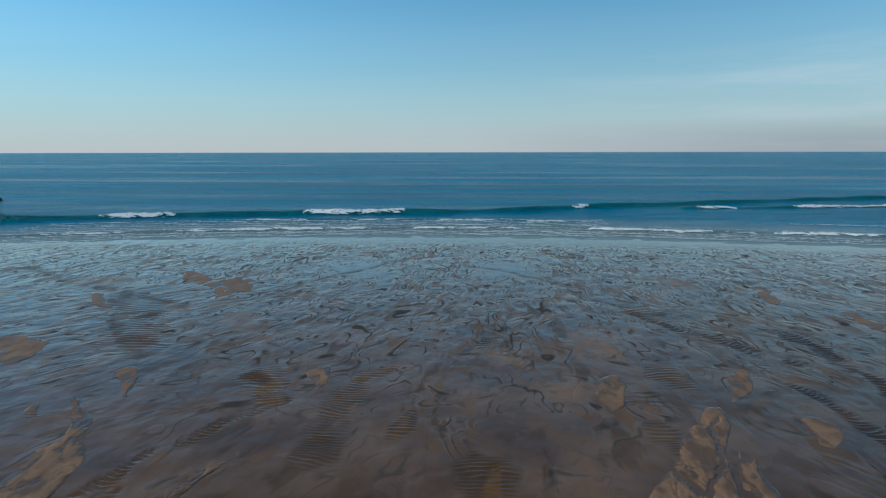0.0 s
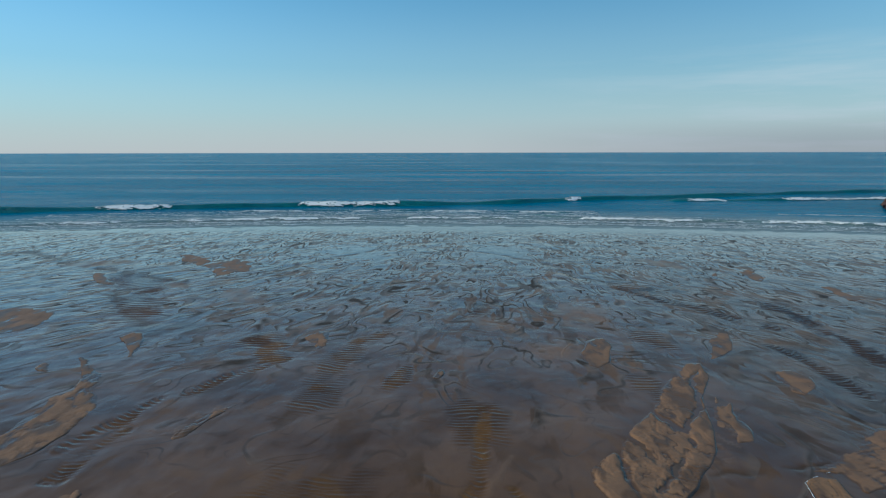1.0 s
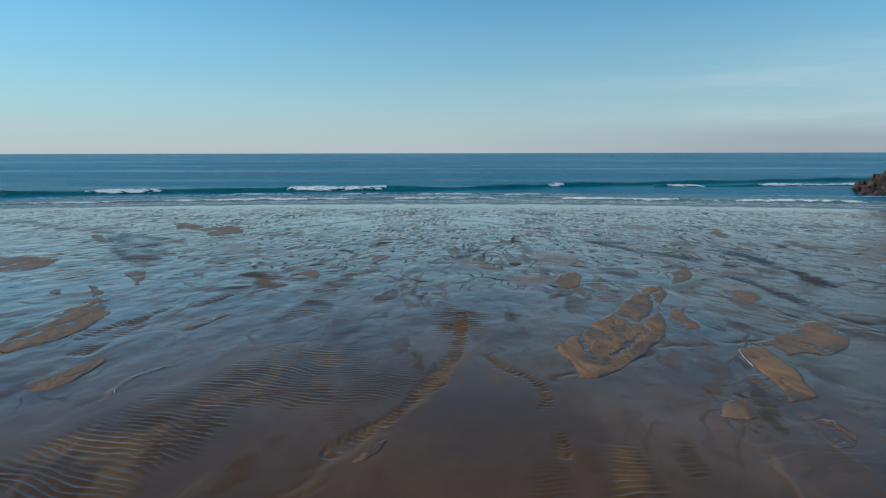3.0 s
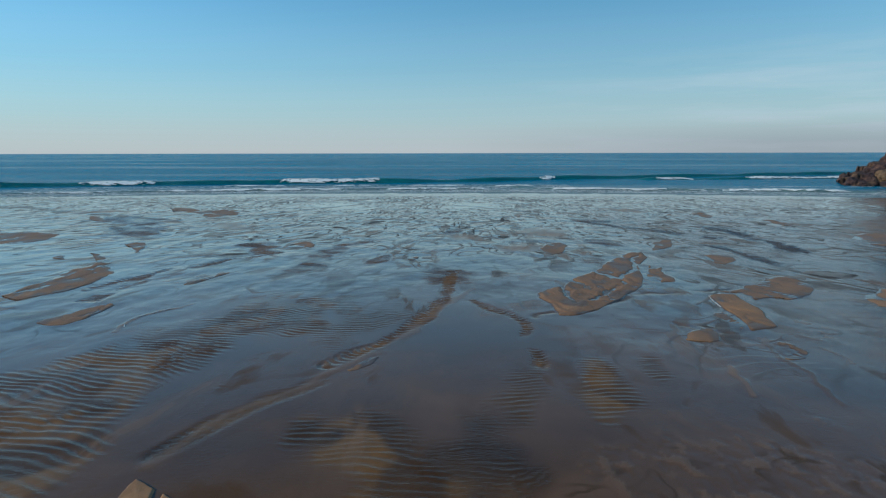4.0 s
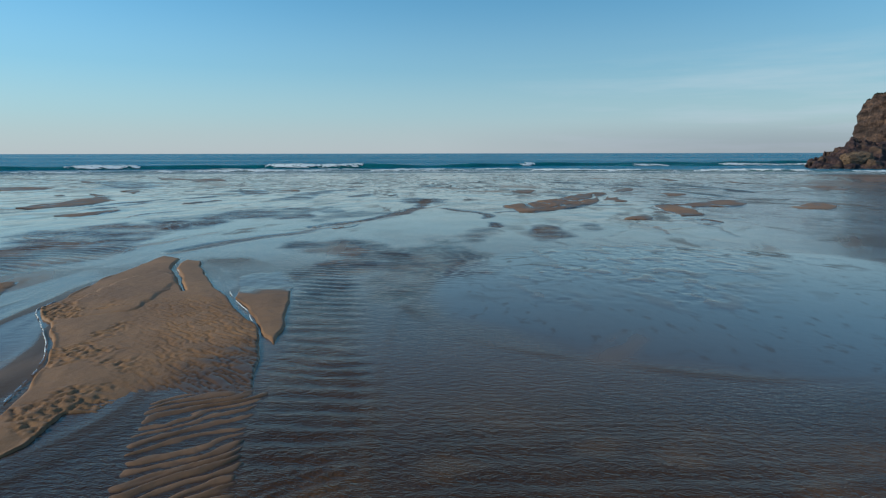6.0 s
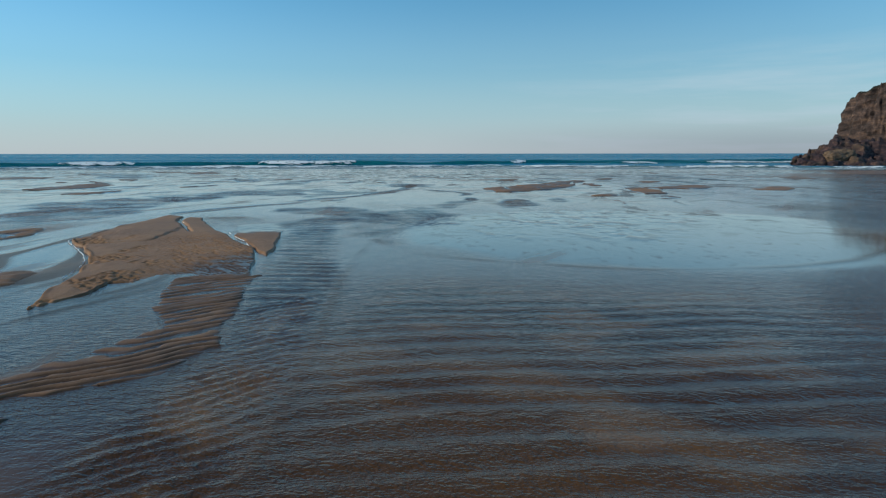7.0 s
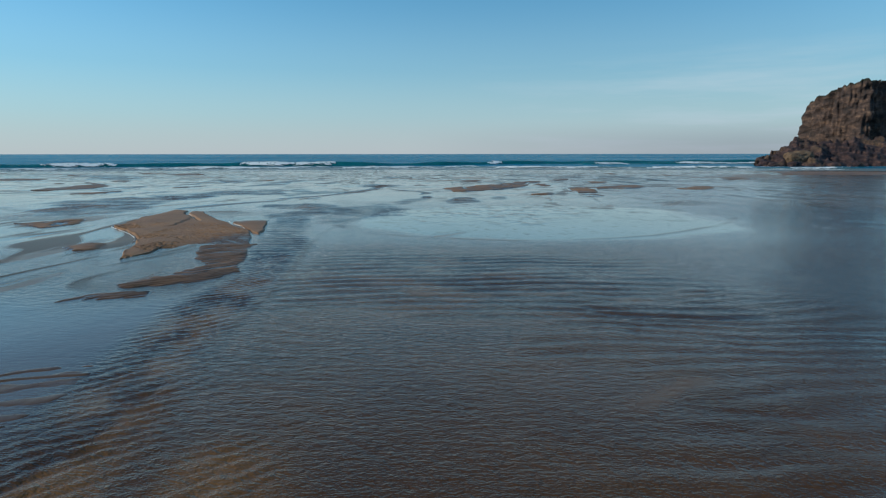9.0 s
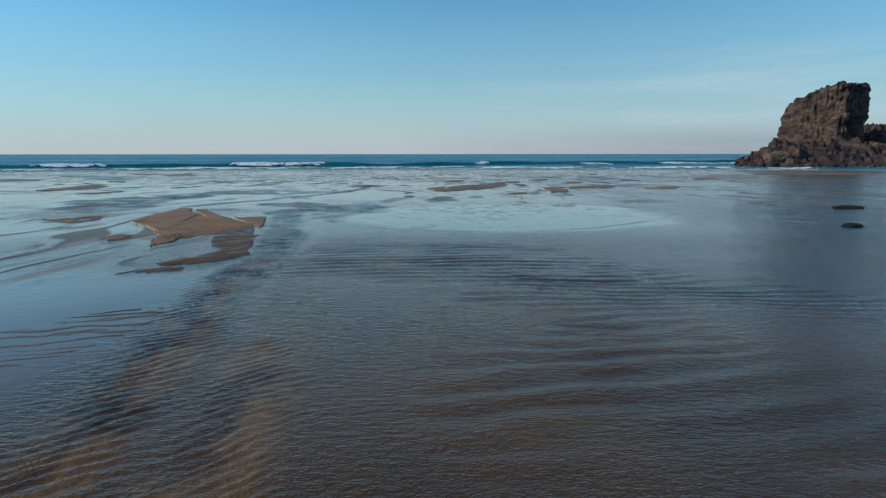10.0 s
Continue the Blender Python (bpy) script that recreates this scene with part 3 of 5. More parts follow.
    # painted dark: shaded fronts and ripple flanks, with waterlogged fine silt in the channels
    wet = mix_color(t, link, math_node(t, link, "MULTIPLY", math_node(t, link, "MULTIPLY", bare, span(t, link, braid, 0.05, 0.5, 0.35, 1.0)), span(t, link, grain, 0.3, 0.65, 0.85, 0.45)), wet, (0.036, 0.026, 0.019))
    # shade of the sheets' steep fronts put into the colour, with the pool wisps
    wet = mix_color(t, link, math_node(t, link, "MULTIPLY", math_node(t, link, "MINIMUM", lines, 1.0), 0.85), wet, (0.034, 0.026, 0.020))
    damp = mix_color(t, link, span(t, link, grain, 0.3, 0.7, 0, 1), (0.22, 0.135, 0.088), (0.29, 0.18, 0.115))
    damp = mix_color(t, link, span(t, link, speck, 0.4, 0.75, 0, 0.35), damp, (0.15, 0.095, 0.065))
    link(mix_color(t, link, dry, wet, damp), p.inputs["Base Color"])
    film = span(t, link, broad, 0.3, 0.7, 0.15, 0.25)
    n = t.nodes.new("ShaderNodeMix")
    link(dry, n.inputs["Factor"])
    link(film, n.inputs["A"])
    n.inputs["B"].default_value = 0.62
    link(math_node(t, link, "MAXIMUM", n.outputs["Result"], span(t, link, bare, 0, 1, 0.0, 0.42)), p.inputs["Roughness"])
    p.inputs["IOR"].default_value = 1.08
    # the film of water over the sand
    gone = math_node(t, link, "MAXIMUM", math_node(t, link, "MAXIMUM", dry, bare), span(t, link, math_node(t, link, "MAXIMUM", torn, math_node(t, link, "MULTIPLY", span(t, link, drawn, 0.52, 0.62, 0.0, 0.8), math_node(t, link, "MULTIPLY", flow, braid))), 0.20, 0.60, 0.0, 0.88))
    cover = math_node(t, link, "SUBTRACT", 1.0, gone)
    link(math_node(t, link, "MULTIPLY", math_node(t, link, "MAXIMUM", cover, 0.0), math_node(t, link, "MULTIPLY", span(t, link, chop, 0.15, 0.7, 0.93, 0.84), span(t, link, still, 0.0, 1.0, 1.0, 1.14))), p.inputs["Coat Weight"])
    p.inputs["Coat IOR"].default_value = 1.33
    polish = span(t, link, grain, 0.3, 0.7, 0.02, 0.09)
    link(math_node(t, link, "MULTIPLY", polish, span(t, link, still, 0.0, 1.0, 1.0, 0.25)), p.inputs["Coat Roughness"])
    waves = noise_node(t, link, 18.0, 3.0, 0.55, (0.6, 1.2, 1))
    wavelets = noise_node(t, link, 55.0, 2.0, 0.5, (0.8, 1.2, 1))
    bump_chain(t, link, p, [
        (speck, math_node(t, link, "MULTIPLY", dry, 0.5), 0.004),
        (grain, span(t, link, still, 0.0, 1.0, 0.12, 0.03), 0.02),
        (drawn, math_node(t, link, "MULTIPLY", flow, 0.7), 0.011),
        (high_a, show_a, 0.028),
        (high_b, show_b, 0.014),
        (high_c, show_c, 0.010),
        (waves, math_node(t, link, "MULTIPLY", math_node(t, link, "MAXIMUM", chop, span(t, link, still, 0.0, 1.0, 0.10, 0.04)), 0.9), 0.013),
        (wavelets, math_node(t, link, "MULTIPLY", math_node(t, link, "MAXIMUM", chop, span(t, link, still, 0.0, 1.0, 0.10, 0.06)), 1.0), 0.0055),
    ])
    return m


def make_bar_sand(name, tones):
    m, t, p, _, link = material(name)
    edge = attribute(t, "rim")
    broad = noise_node(t, link, 0.9, 4.0, 0.6)
    grain = noise_node(t, link, 7.0, 6.0, 0.65)
    speck = noise_node(t, link, 90.0, 3.0, 0.7)
    c = ramp(t, link, broad, [(0.3, tones[0]), (0.55, tones[1]), (0.75, tones[2])])
    c = mix_color(t, link, span(t, link, grain, 0.35, 0.75, 0, 0.5), c, tones[3])
    c = mix_color(t, link, span(t, link, speck, 0.5, 0.8, 0, 0.3), c, (0.11, 0.075, 0.052))
    c = mix_color(t, link, span(t, link, edge, 0.0, 0.7, 0.0, 1.0), c, (0.105, 0.060, 0.034))
    link(c, p.inputs["Base Color"])
    link(span(t, link, edge, 0, 1, 0.6, 0.22), p.inputs["Roughness"])
    link(span(t, link, edge, 0, 1, 1.36, 1.08), p.inputs["IOR"])
    # the film that creeps up over the low margins
    link(math_node(t, link, "MULTIPLY", span(t, link, edge, 0.45, 1.0, 0.0, 0.9), span(t, link, grain, 0.35, 0.6, 0.75, 1.0)), p.inputs["Coat Weight"])
    p.inputs["Coat IOR"].default_value = 1.33
    p.inputs["Coat Roughness"].default_value = 0.12
    dry = span(t, link, edge, 0.2, 1.0, 1.0, 0.12)
    bump_chain(t, link, p, [(speck, math_node(t, link, "MULTIPLY", dry, 0.35), 0.004), (grain, math_node(t, link, "MULTIPLY", dry, 0.45), 0.02)])
    return m


def make_sea(name, deep, shoal, ior):
    m, t, p, _, link = material(name)
    shallow = attribute(t, "shallow")
    broad = noise_node(t, link, 0.02, 4.0, 0.6, (0.25, 1.2, 1))
    link(mix_color(t, link, shallow, ramp(t, link, broad, [(0.35, deep), (0.65, shoal)]), (0.20, 0.245, 0.24)), p.inputs["Base Color"])
    slick = noise_node(t, link, 0.012, 5.0, 0.62, (0.3, 2.2, 1))
    link(span(t, link, slick, 0.50, 0.66, 0.26, 0.13), p.inputs["Roughness"])
    link(span(t, link, shallow, 0.0, 1.0, ior, 1.25), p.inputs["IOR"])
    swell = noise_node(t, link, 0.35, 4.0, 0.6, (0.35, 1.0, 1))
    chop = noise_node(t, link, 1.6, 5.0, 0.6, (0.6, 1.3, 1))
    bump_chain(t, link, p, [(swell, 0.9, 1.8), (chop, span(t, link, slick, 0.42, 0.62, 0.9, 0.4), 0.5)])
    return m


def make_foam():
    m, t, p, _, link = material("sea_foam")
    n = noise_node(t, link, 2.4, 6.0, 0.65)
    fine = noise_node(t, link, 14.0, 4.0, 0.7)
    link(ramp(t, link, n, [(0.3, (0.62, 0.68, 0.70)), (0.6, (0.80, 0.82, 0.82))]), p.inputs["Base Color"])
    p.inputs["Roughness"].default_value = 0.75
    bump_chain(t, link, p, [(n, 0.8, 0.2), (fine, 0.6, 0.05)])
    return m


def make_rock(name, tones, scale=0.35):
    m, t, p, _, link = material(name)
    strata = noise_node(t, link, scale, 8.0, 0.65, (1.0, 1.0, 2.6))
    patch = noise_node(t, link, scale * 0.4, 4.0, 0.6)
    crack = noise_node(t, link, scale * 7, 6.0, 0.7, (1, 1, 0.6))
    c = ramp(t, link, strata, [(0.3, tones[0]), (0.5, tones[1]), (0.72, tones[2])])
    c = mix_color(t, link, span(t, link, patch, 0.5, 0.7, 0, 0.7), c, tones[3])
    c = mix_color(t, link, span(t, link, crack, 0.45, 0.7, 0, 0.6), c, tones[0])
    link(c, p.inputs["Base Color"])
    p.inputs["Roughness"].default_value = 0.85
    bump_chain(t, link, p, [(strata, 1.0, 1.1), (crack, 0.8, 0.22)])
    return m


WET_SAND, BAR_SAND, SEA_WATER, FOAM = make_wet_sand(), make_bar_sand("bar_sand", ((0.225, 0.120, 0.057), (0.30, 0.160, 0.072), (0.37, 0.199, 0.088), (0.195, 0.108, 0.060))), make_sea("sea_water", (0.000, 0.112, 0.205), (0.000, 0.165, 0.285), 1.085), make_foam()
BANK_SAND = make_bar_sand("bank_sand", ((0.19, 0.105, 0.056), (0.26, 0.141, 0.072), (0.33, 0.180, 0.088), (0.165, 0.102, 0.064)))
WAVE_WATER = make_sea("wave_water", (0.012, 0.10, 0.12), (0.02, 0.14, 0.16), 1.14)
CLIFF = make_rock("cliff_rock", ((0.010, 0.008, 0.009), (0.082, 0.050, 0.040), (0.26, 0.155, 0.100), (0.026, 0.020, 0.015)))
LEDGE = make_rock("ledge_rock", ((0.008, 0.006, 0.008), (0.046, 0.024, 0.027), (0.20, 0.110, 0.085), (0.22, 0.135, 0.070)), 0.5)
TURF = make_rock("dark_turf", ((0.012, 0.014, 0.008), (0.028, 0.030, 0.014), (0.05, 0.048, 0.022), (0.035, 0.03, 0.018)), 1.4)
TAN_ROCK = make_rock("ochre_rock", ((0.06, 0.035, 0.025), (0.19, 0.12, 0.07), (0.30, 0.20, 0.11), (0.25, 0.17, 0.10)), 0.6)
DARK_ROCK = make_rock("wet_dark_rock", ((0.012, 0.013, 0.014), (0.022, 0.022, 0.024), (0.04, 0.038, 0.036), (0.02, 0.024, 0.018)), 1.2)


# ---- mesh helpers ----
def grid_mesh(name, X, Y, Z, mat, keep=None, attrs=None):
    """A sheet of quads over rows and columns of points, less the quads that keep leaves out."""
    rows, cols = X.shape
    idx = np.arange(rows * cols).reshape(rows, cols)
    quads = np.stack([idx[:-1, :-1], idx[:-1, 1:], idx[1:, 1:], idx[1:, :-1]], -1)
    if keep is not None:
        quads = quads[keep]
    quads = quads.reshape(-1, 4)
    used = np.unique(quads)
    back = np.zeros(rows * cols, np.int64)
    back[used] = np.arange(len(used))
    quads = back[quads]
    co = np.stack([X.ravel()[used], Y.ravel()[used], Z.ravel()[used]], 1).astype(np.float32)
    me = bpy.data.meshes.new(name)
    me.vertices.add(len(co))
    me.vertices.foreach_set("co", co.ravel())
    me.loops.add(quads.size)
    me.loops.foreach_set("vertex_index", quads.ravel().astype(np.int32))
    me.polygons.add(len(quads))
    me.polygons.foreach_set("loop_start", np.arange(0, quads.size, 4, dtype=np.int32))
    me.update(calc_edges=True)
    me.polygons.foreach_set("use_smooth", np.ones(len(quads), bool))
    for key, value in (attrs or {}).items():
        a = me.attributes.new(key, "FLOAT", "POINT")
        a.data.foreach_set("value", value.ravel()[used].astype(np.float32))
    me.materials.append(mat)
    me.update()
    return me


def steps(*stretches):
    """Values from stretch to stretch: (from, to, first step, last step)."""
    out = []
    for lo, hi, a, b in stretches:
        v, k = lo, (b - a) / (hi - lo)
        while v < hi:
            out.append(v)
            v += a + k * (v - lo)
    out.append(stretches[-1][1])
    return np.array(out)


# ---- ground: one sheet from behind the camera to the horizon, under the sea too ----
def build_ground():
    ys = steps((-400, -5, 120, 1.2), (-5, 0.9, 0.6, 0.25), (0.9, 12, 0.022, 0.045), (12, 46, 0.05, 0.075), (46, 104, 0.08, 0.3), (104, 200, 0.5, 12), (200, 4900, 15, 700))
    fine = np.linspace(-1, 1, 720)
    outer = np.array([0.004, 0.012, 0.03, 0.07, 0.15, 0.35, 1.0])
    half = np.clip(0.80 * (ys + 2.6) + 0.8, 2.6, 82.0)[:, None]
    xs_in = fine[None, :] * half
    xs_out = half + (4600 - half) * outer[None, :]
    X = np.concatenate([-xs_out[:, ::-1], xs_in, xs_out], 1)
    Y = np.repeat(ys[:, None], X.shape[1], 1)
    z, dry, chop, bare, still, amber, braid, flow = surface(X, Y)
    fade = smooth(1.6, 1.0, np.abs(X) / half) * smooth(-3, 0.5, Y) * smooth(112, 102, Y)
    Z = np.maximum(plane_z(X, Y), -6.0) + z * fade
    Z = np.where(Y < -5, np.minimum(Z, 0.6), Z)
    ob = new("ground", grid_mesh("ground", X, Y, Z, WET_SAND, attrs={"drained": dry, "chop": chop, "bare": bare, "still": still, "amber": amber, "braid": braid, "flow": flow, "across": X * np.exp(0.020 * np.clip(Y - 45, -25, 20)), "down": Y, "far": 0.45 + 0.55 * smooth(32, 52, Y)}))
    return tagged(ob, "wet brown beach sand with braided rills, ripples and a shining film of water", "beach", kind="structure")


build_ground()


# ---- sea ----
def build_sea():
    ys = steps((80, 130, 0.35, 0.6), (130, 400, 0.7, 6), (400, 4900, 7, 420))
    half = np.clip(1.0 * ys, 100, 4600)[:, None]
    X = np.linspace(-1, 1, 420)[None, :] * half
    X = np.sign(X) * np.abs(X) ** 1.0
    Y = np.repeat(ys[:, None], X.shape[1], 1)
    grow = smooth(100, 180, Y)
    Z = SEA + 0.02 * fbm(X / 4, Y / 2, 120, 2) + grow * (0.10 * fbm(X / 60, Y / 14, 121, 3) + 0.07 * np.sin(Y / 3.6 + 2.5 * fbm(X / 50, Y / 60, 125, 2)))
    ob = new("water", grid_mesh("water", X, Y, Z, SEA_WATER, attrs={"shallow": 0.9 * smooth(131, 108, Y + 0.0026 * X * X + 3 * fbm(X / 14, Y / 6, 128, 3))}))
    return tagged(ob, "deep blue sea with low swell reaching the horizon", "sea", kind="structure")


build_sea()


def part(name, me, parent, label=""):
    ob = new(name, me)
    ob.parent = parent
    return tagged(ob, label)


def curve_points(points, n):
    """n points, evenly spread in x, on the smooth line through a few."""
    px, py = np.array([p[0] for p in points]), np.array([p[1] for p in points])
    x = np.linspace(px[0], px[-1], n)
    y = np.interp(x, px, py)
    k = max(3, n // (2 * len(points)))
    pad = np.concatenate([2 * y[0] - y[k:0:-1], y, 2 * y[-1] - y[-2:-k - 2:-1]])
    return x, np.convolve(pad, np.ones(2 * k + 1) / (2 * k + 1), "valid")


def breaking_wave(points, high, wide, broken, label, seed):
    """A wave along a line: a swell with a steep shoreward face, and white water where it has broken."""
    n = int((points[-1][0] - points[0][0]) / 0.3)
    x, y = curve_points(points, n)
    v = np.linspace(-2.2, 2.6, 44)
    s = smooth(0, 0.06, np.linspace(0, 1, n)) * smooth(1, 0.94, np.linspace(0, 1, n))
    h = high * s * (0.8 + 0.45 * perlin(x / 14, x * 0, seed))
    V = np.repeat(v[None, :], n, 0)
    shape = np.where(V < 0, np.exp(-(V / 0.62) ** 2), np.exp(-(V / 1.25) ** 2))
    wob = 0.5 * perlin(x / 6, x * 0 + 3, seed + 1)[:, None]
    X = np.repeat(x[:, None], 44, 1)
    Y = y[:, None] + wob + V * wide
    shoaling = smooth(124, 108, Y + 0.0026 * X * X) * 0.7
    Z = SEA - 0.06 + h[:, None] * shape + 0.02 * fbm(X / 1.5, Y / 0.7, seed + 2, 2)
    wave = tagged(new("breaking_wave", grid_mesh("wave_swell", X, Y, Z, WAVE_WATER, attrs={"shallow": shoaling})), label, "wave", "waves rolling in to the beach")
    for lo, hi in broken:
        inside = (x >= lo) & (x <= hi)
        xs, ys, hs, ws = x[inside], y[inside], h[inside], wob[inside]
        if len(xs) < 8:
            continue
        vv = np.linspace(-1.7, 0.35, 26)
        FX = np.repeat(xs[:, None], 26, 1)
        FV = np.repeat(vv[None, :], len(xs), 0)
        FY = ys[:, None] + ws + FV * wide
        face = np.where(FV < 0, np.exp(-(FV / 0.75) ** 2), np.exp(-(FV / 1.25) ** 2))
        lump = fbm(FX / 1.5, FY / 0.45, seed + 5, 5, 0.65)
        ends = smooth(lo, lo + 2, FX) * smooth(hi, hi - 2, FX)
        FZ = SEA - 0.10 + hs[:, None] * 1.08 * face + 0.08 * lump * face * ends + 0.09 * ends
        cover = lump * 0.55 + 0.30 - 1.5 * np.abs(FV + 0.35) ** 1.5 + 0.4 * ends - 0.3 - 0.02 + 0.6 * fbm(FX / 4.5, FY / 1.6, seed + 8, 3)
        keep = (cover[:-1, :-1] > 0)
        if keep.sum() > 20:
            part("white_water", grid_mesh("white_water", FX, FY, FZ, FOAM, keep), wave, "tumbling white foam")
    return wave


breaking_wave([(-120, 106), (-92, 113), (-78, 119), (-57, 126), (-43, 129.5), (-14, 134), (-2, 138), (16, 147.5), (29, 153), (61, 166), (92, 178), (130, 188)], 0.95, 2.4,
              [(-76, -63), (-41, -20), (13, 17)], "green-blue wave breaking white along part of its crest", 200)
breaking_wave([(34, 147), (52, 149), (70, 152), (84, 156), (100, 158)], 0.55, 1.6, [(38, 48), (60, 86)], "small wave breaking white near the rocks", 220)
breaking_wave([(2, 119), (8, 113), (14, 109.8), (28, 108.5), (41, 107.5), (58, 104), (74, 102)], 0.38, 1.1, [(11, 36), (38, 56), (60, 70)], "low shore wave spilling white foam", 240)
breaking_wave([(-80, 92), (-67, 97.5), (-44, 104.5), (-20, 109), (4, 111)], 0.30, 0.9, [(-70, -58), (-52, -22), (-16, 2)], "low shore wave with a broken line of foam", 260)
breaking_wave([(-52, 118), (-30, 121), (-10, 122), (14, 120)], 0.16, 0.8, [(-48, -36), (-28, -20), (-14, -2), (2, 10)], "spent wave with scattered patches of foam", 280)


def foam_line(points, wide, label, seed):
    """A ragged strip of froth left along the reach of the water."""
    n = int((points[-1][0] - points[0][0]) / 0.16)
    x, y = curve_points(points, n)
    v = np.linspace(-1, 1, 12)
    X = np.repeat(x[:, None], 12, 1)
    Y = y[:, None] + 1.2 * fbm(x / 7, x * 0, seed, 3)[:, None] + v[None, :] * wide
    lump = fbm(X / 0.7, Y / 0.25, seed + 3, 3, 0.6)
    base = np.maximum(SEA + 0.02, plane_z(X, Y) + 0.02)
    Z = base + 0.02 + 0.03 * lump
    cover = 0.25 + lump - 0.9 * v[None, :] ** 2 + 0.6 * fbm(X / 5, Y / 5, seed + 7, 2)
    ob = new("foam_line", grid_mesh("foam_line", X, Y, Z, FOAM, cover[:-1, :-1] > 0))
    return tagged(ob, label, "foam", "lines of froth on the shore", "stuff")


foam_line([(-66, 89), (-50, 96.5), (-20, 102), (0, 103.5), (22, 102), (48, 97.5), (64, 93)], 0.30, "thin broken line of froth at the edge of the sea", 300)
foam_line([(-74, 93), (-50, 100), (-20, 105.5), (0, 106.5), (20, 105), (44, 101), (66, 98)], 0.45, "ragged line of froth on the shallow water", 310)
foam_line([(-60, 94), (-36, 101.5), (-12, 104.5), (10, 104.4), (34, 100.5)], 0.16, "thin broken line of froth at the edge of the sea", 340)
foam_line([(-72, 99), (-48, 106.5), (-24, 112), (-4, 114.5)], 0.28, "ragged line of froth on the shallow water", 350)
foam_line([(-10, 108.5), (12, 107), (34, 104.5), (60, 100)], 0.22, "ragged line of froth on the shallow water", 360)
foam_line([(-40, 111), (-20, 114), (0, 115), (16, 113.5)], 0.5, "scattered froth between two low waves", 320)
for shift, wide, seed in ((0.9, 0.10, 370), (1.9, 0.14, 376), (3.4, 0.12, 382), (5.2, 0.16, 388), (7.2, 0.14, 394), (9.6, 0.2, 402), (12.5, 0.16, 408)):
    foam_line([(-78, 86.5 + shift), (-56, 94.5 + shift), (-30, 100.5 + shift), (-4, 102.5 + shift), (22, 101.5 + shift), (48, 97 + shift), (66, 92.5 + shift)], wide, "scribbled thin line of froth on the shallow water", seed)
for shift, wide, seed in ((14.5, 0.30, 420), (16.5, 0.22, 426), (18.5, 0.40, 432), (21.0, 0.30, 438)):
    foam_line([(-78, 88 + shift), (-56, 95.5 + shift), (-30, 100.5 + shift), (-4, 102.5 + shift), (16, 101.5 + shift)], wide, "ragged patches of froth in the wash behind the broken wave", seed)
foam_line([(46, 120), (62, 117.5), (80, 116), (104, 113)], 0.5, "white froth washing the foot of the rocks", 330)


# ---- rocks ----
def sea_stack(corner, left, right, tall):
    """A block of cliff with a near corner, a lit face and a shaded face, its top falling away along the lit side."""
    a, b = Vector(left) - Vector(corner), Vector(right) - Vector(corner)
    la, lb = a.length / 2, b.length / 2
    a.normalize(), b.normalize()
    mid = Vector(corner) + a * la + b * lb
    levels, around = 110, 260
    th = np.linspace(0, 2 * math.pi, around, endpoint=True)
    k = np.concatenate([np.linspace(0, 1, levels), np.full(16, 1.0)])
    inner = np.concatenate([np.ones(levels), np.linspace(0.97, 0.0, 16)])
    T, K = np.meshgrid(th, k)
    shrink = np.repeat(inner[:, None], around, 1)
    c, s = np.cos(T), np.sin(T)
    r = (np.abs(c) ** 7 + np.abs(s) ** 7) ** (-1 / 7)
    flare = 1 + 0.16 * (1 - K) ** 5 + 0.03 * smooth(0.55, 0.65, K) * smooth(0.8, 0.65, K)
    U, W = c * r * la * flare * shrink, s * r * lb * flare * shrink
    top = tall * (1 - 0.26 * smooth(-la * 0.9, la * 1.0, U) ** 1.15 - 0.14 * smooth(la * 0.62, la * 1.0, U)) + 0.5 * fbm(U / 2.2, W / 2.2, 400, 3)
    Z = -2.0 + K * (top + 2.0) - (1 - shrink) * 0.3
    flute = fbm(T * 5.0, Z / 9, 410, 3, 0.5) * 0.7 + np.abs(fbm(T * 8.0, Z / 5.0, 420, 3, 0.5)) * -0.5
    beds = 0.28 * fbm(Z / 1.7 + 0.35 * U, U / 14, 430, 3, 0.5) + 0.22 * np.sign(fbm(Z / 2.6 + 0.3 * U, T * 2, 440, 2)) * smooth(0.0, 0.4, np.abs(fbm(Z / 2.6 + 0.3 * U, T * 2, 440, 2)))
    out = (flute + beds) * shrink
    U, W = U + c * out * 1.0, W + s * out * 1.0
    Z = Z + (0.30 * fbm(U / 1.1, W / 1.1, 450, 4, 0.6)) * (K > 0.98)
    X, Y = mid.x + a.x * U + b.x * W, mid.y + a.y * U + b.y * W
    X[:, -1], Y[:, -1], Z[:, -1] = X[:, 0], Y[:, 0], Z[:, 0]
    ob = new("sea_stack", grid_mesh("sea_stack", X, Y, Z, CLIFF))
    cut = levels - 3
    part("turf_cap", grid_mesh("turf_cap", X[cut:], Y[cut:], Z[cut:] + 0.10 + 0.12 * fbm(X[cut:] / 0.5, Y[cut:] / 0.5, 460, 3), TURF), ob, "thin cap of dark salt-worn turf")
    return tagged(ob, "tall weathered brown rock stack rising from the edge of the sea", "rock stack")


sea_stack((91.6, 129.5), (84.8, 142.2), (102.2, 135.6), 16.7)


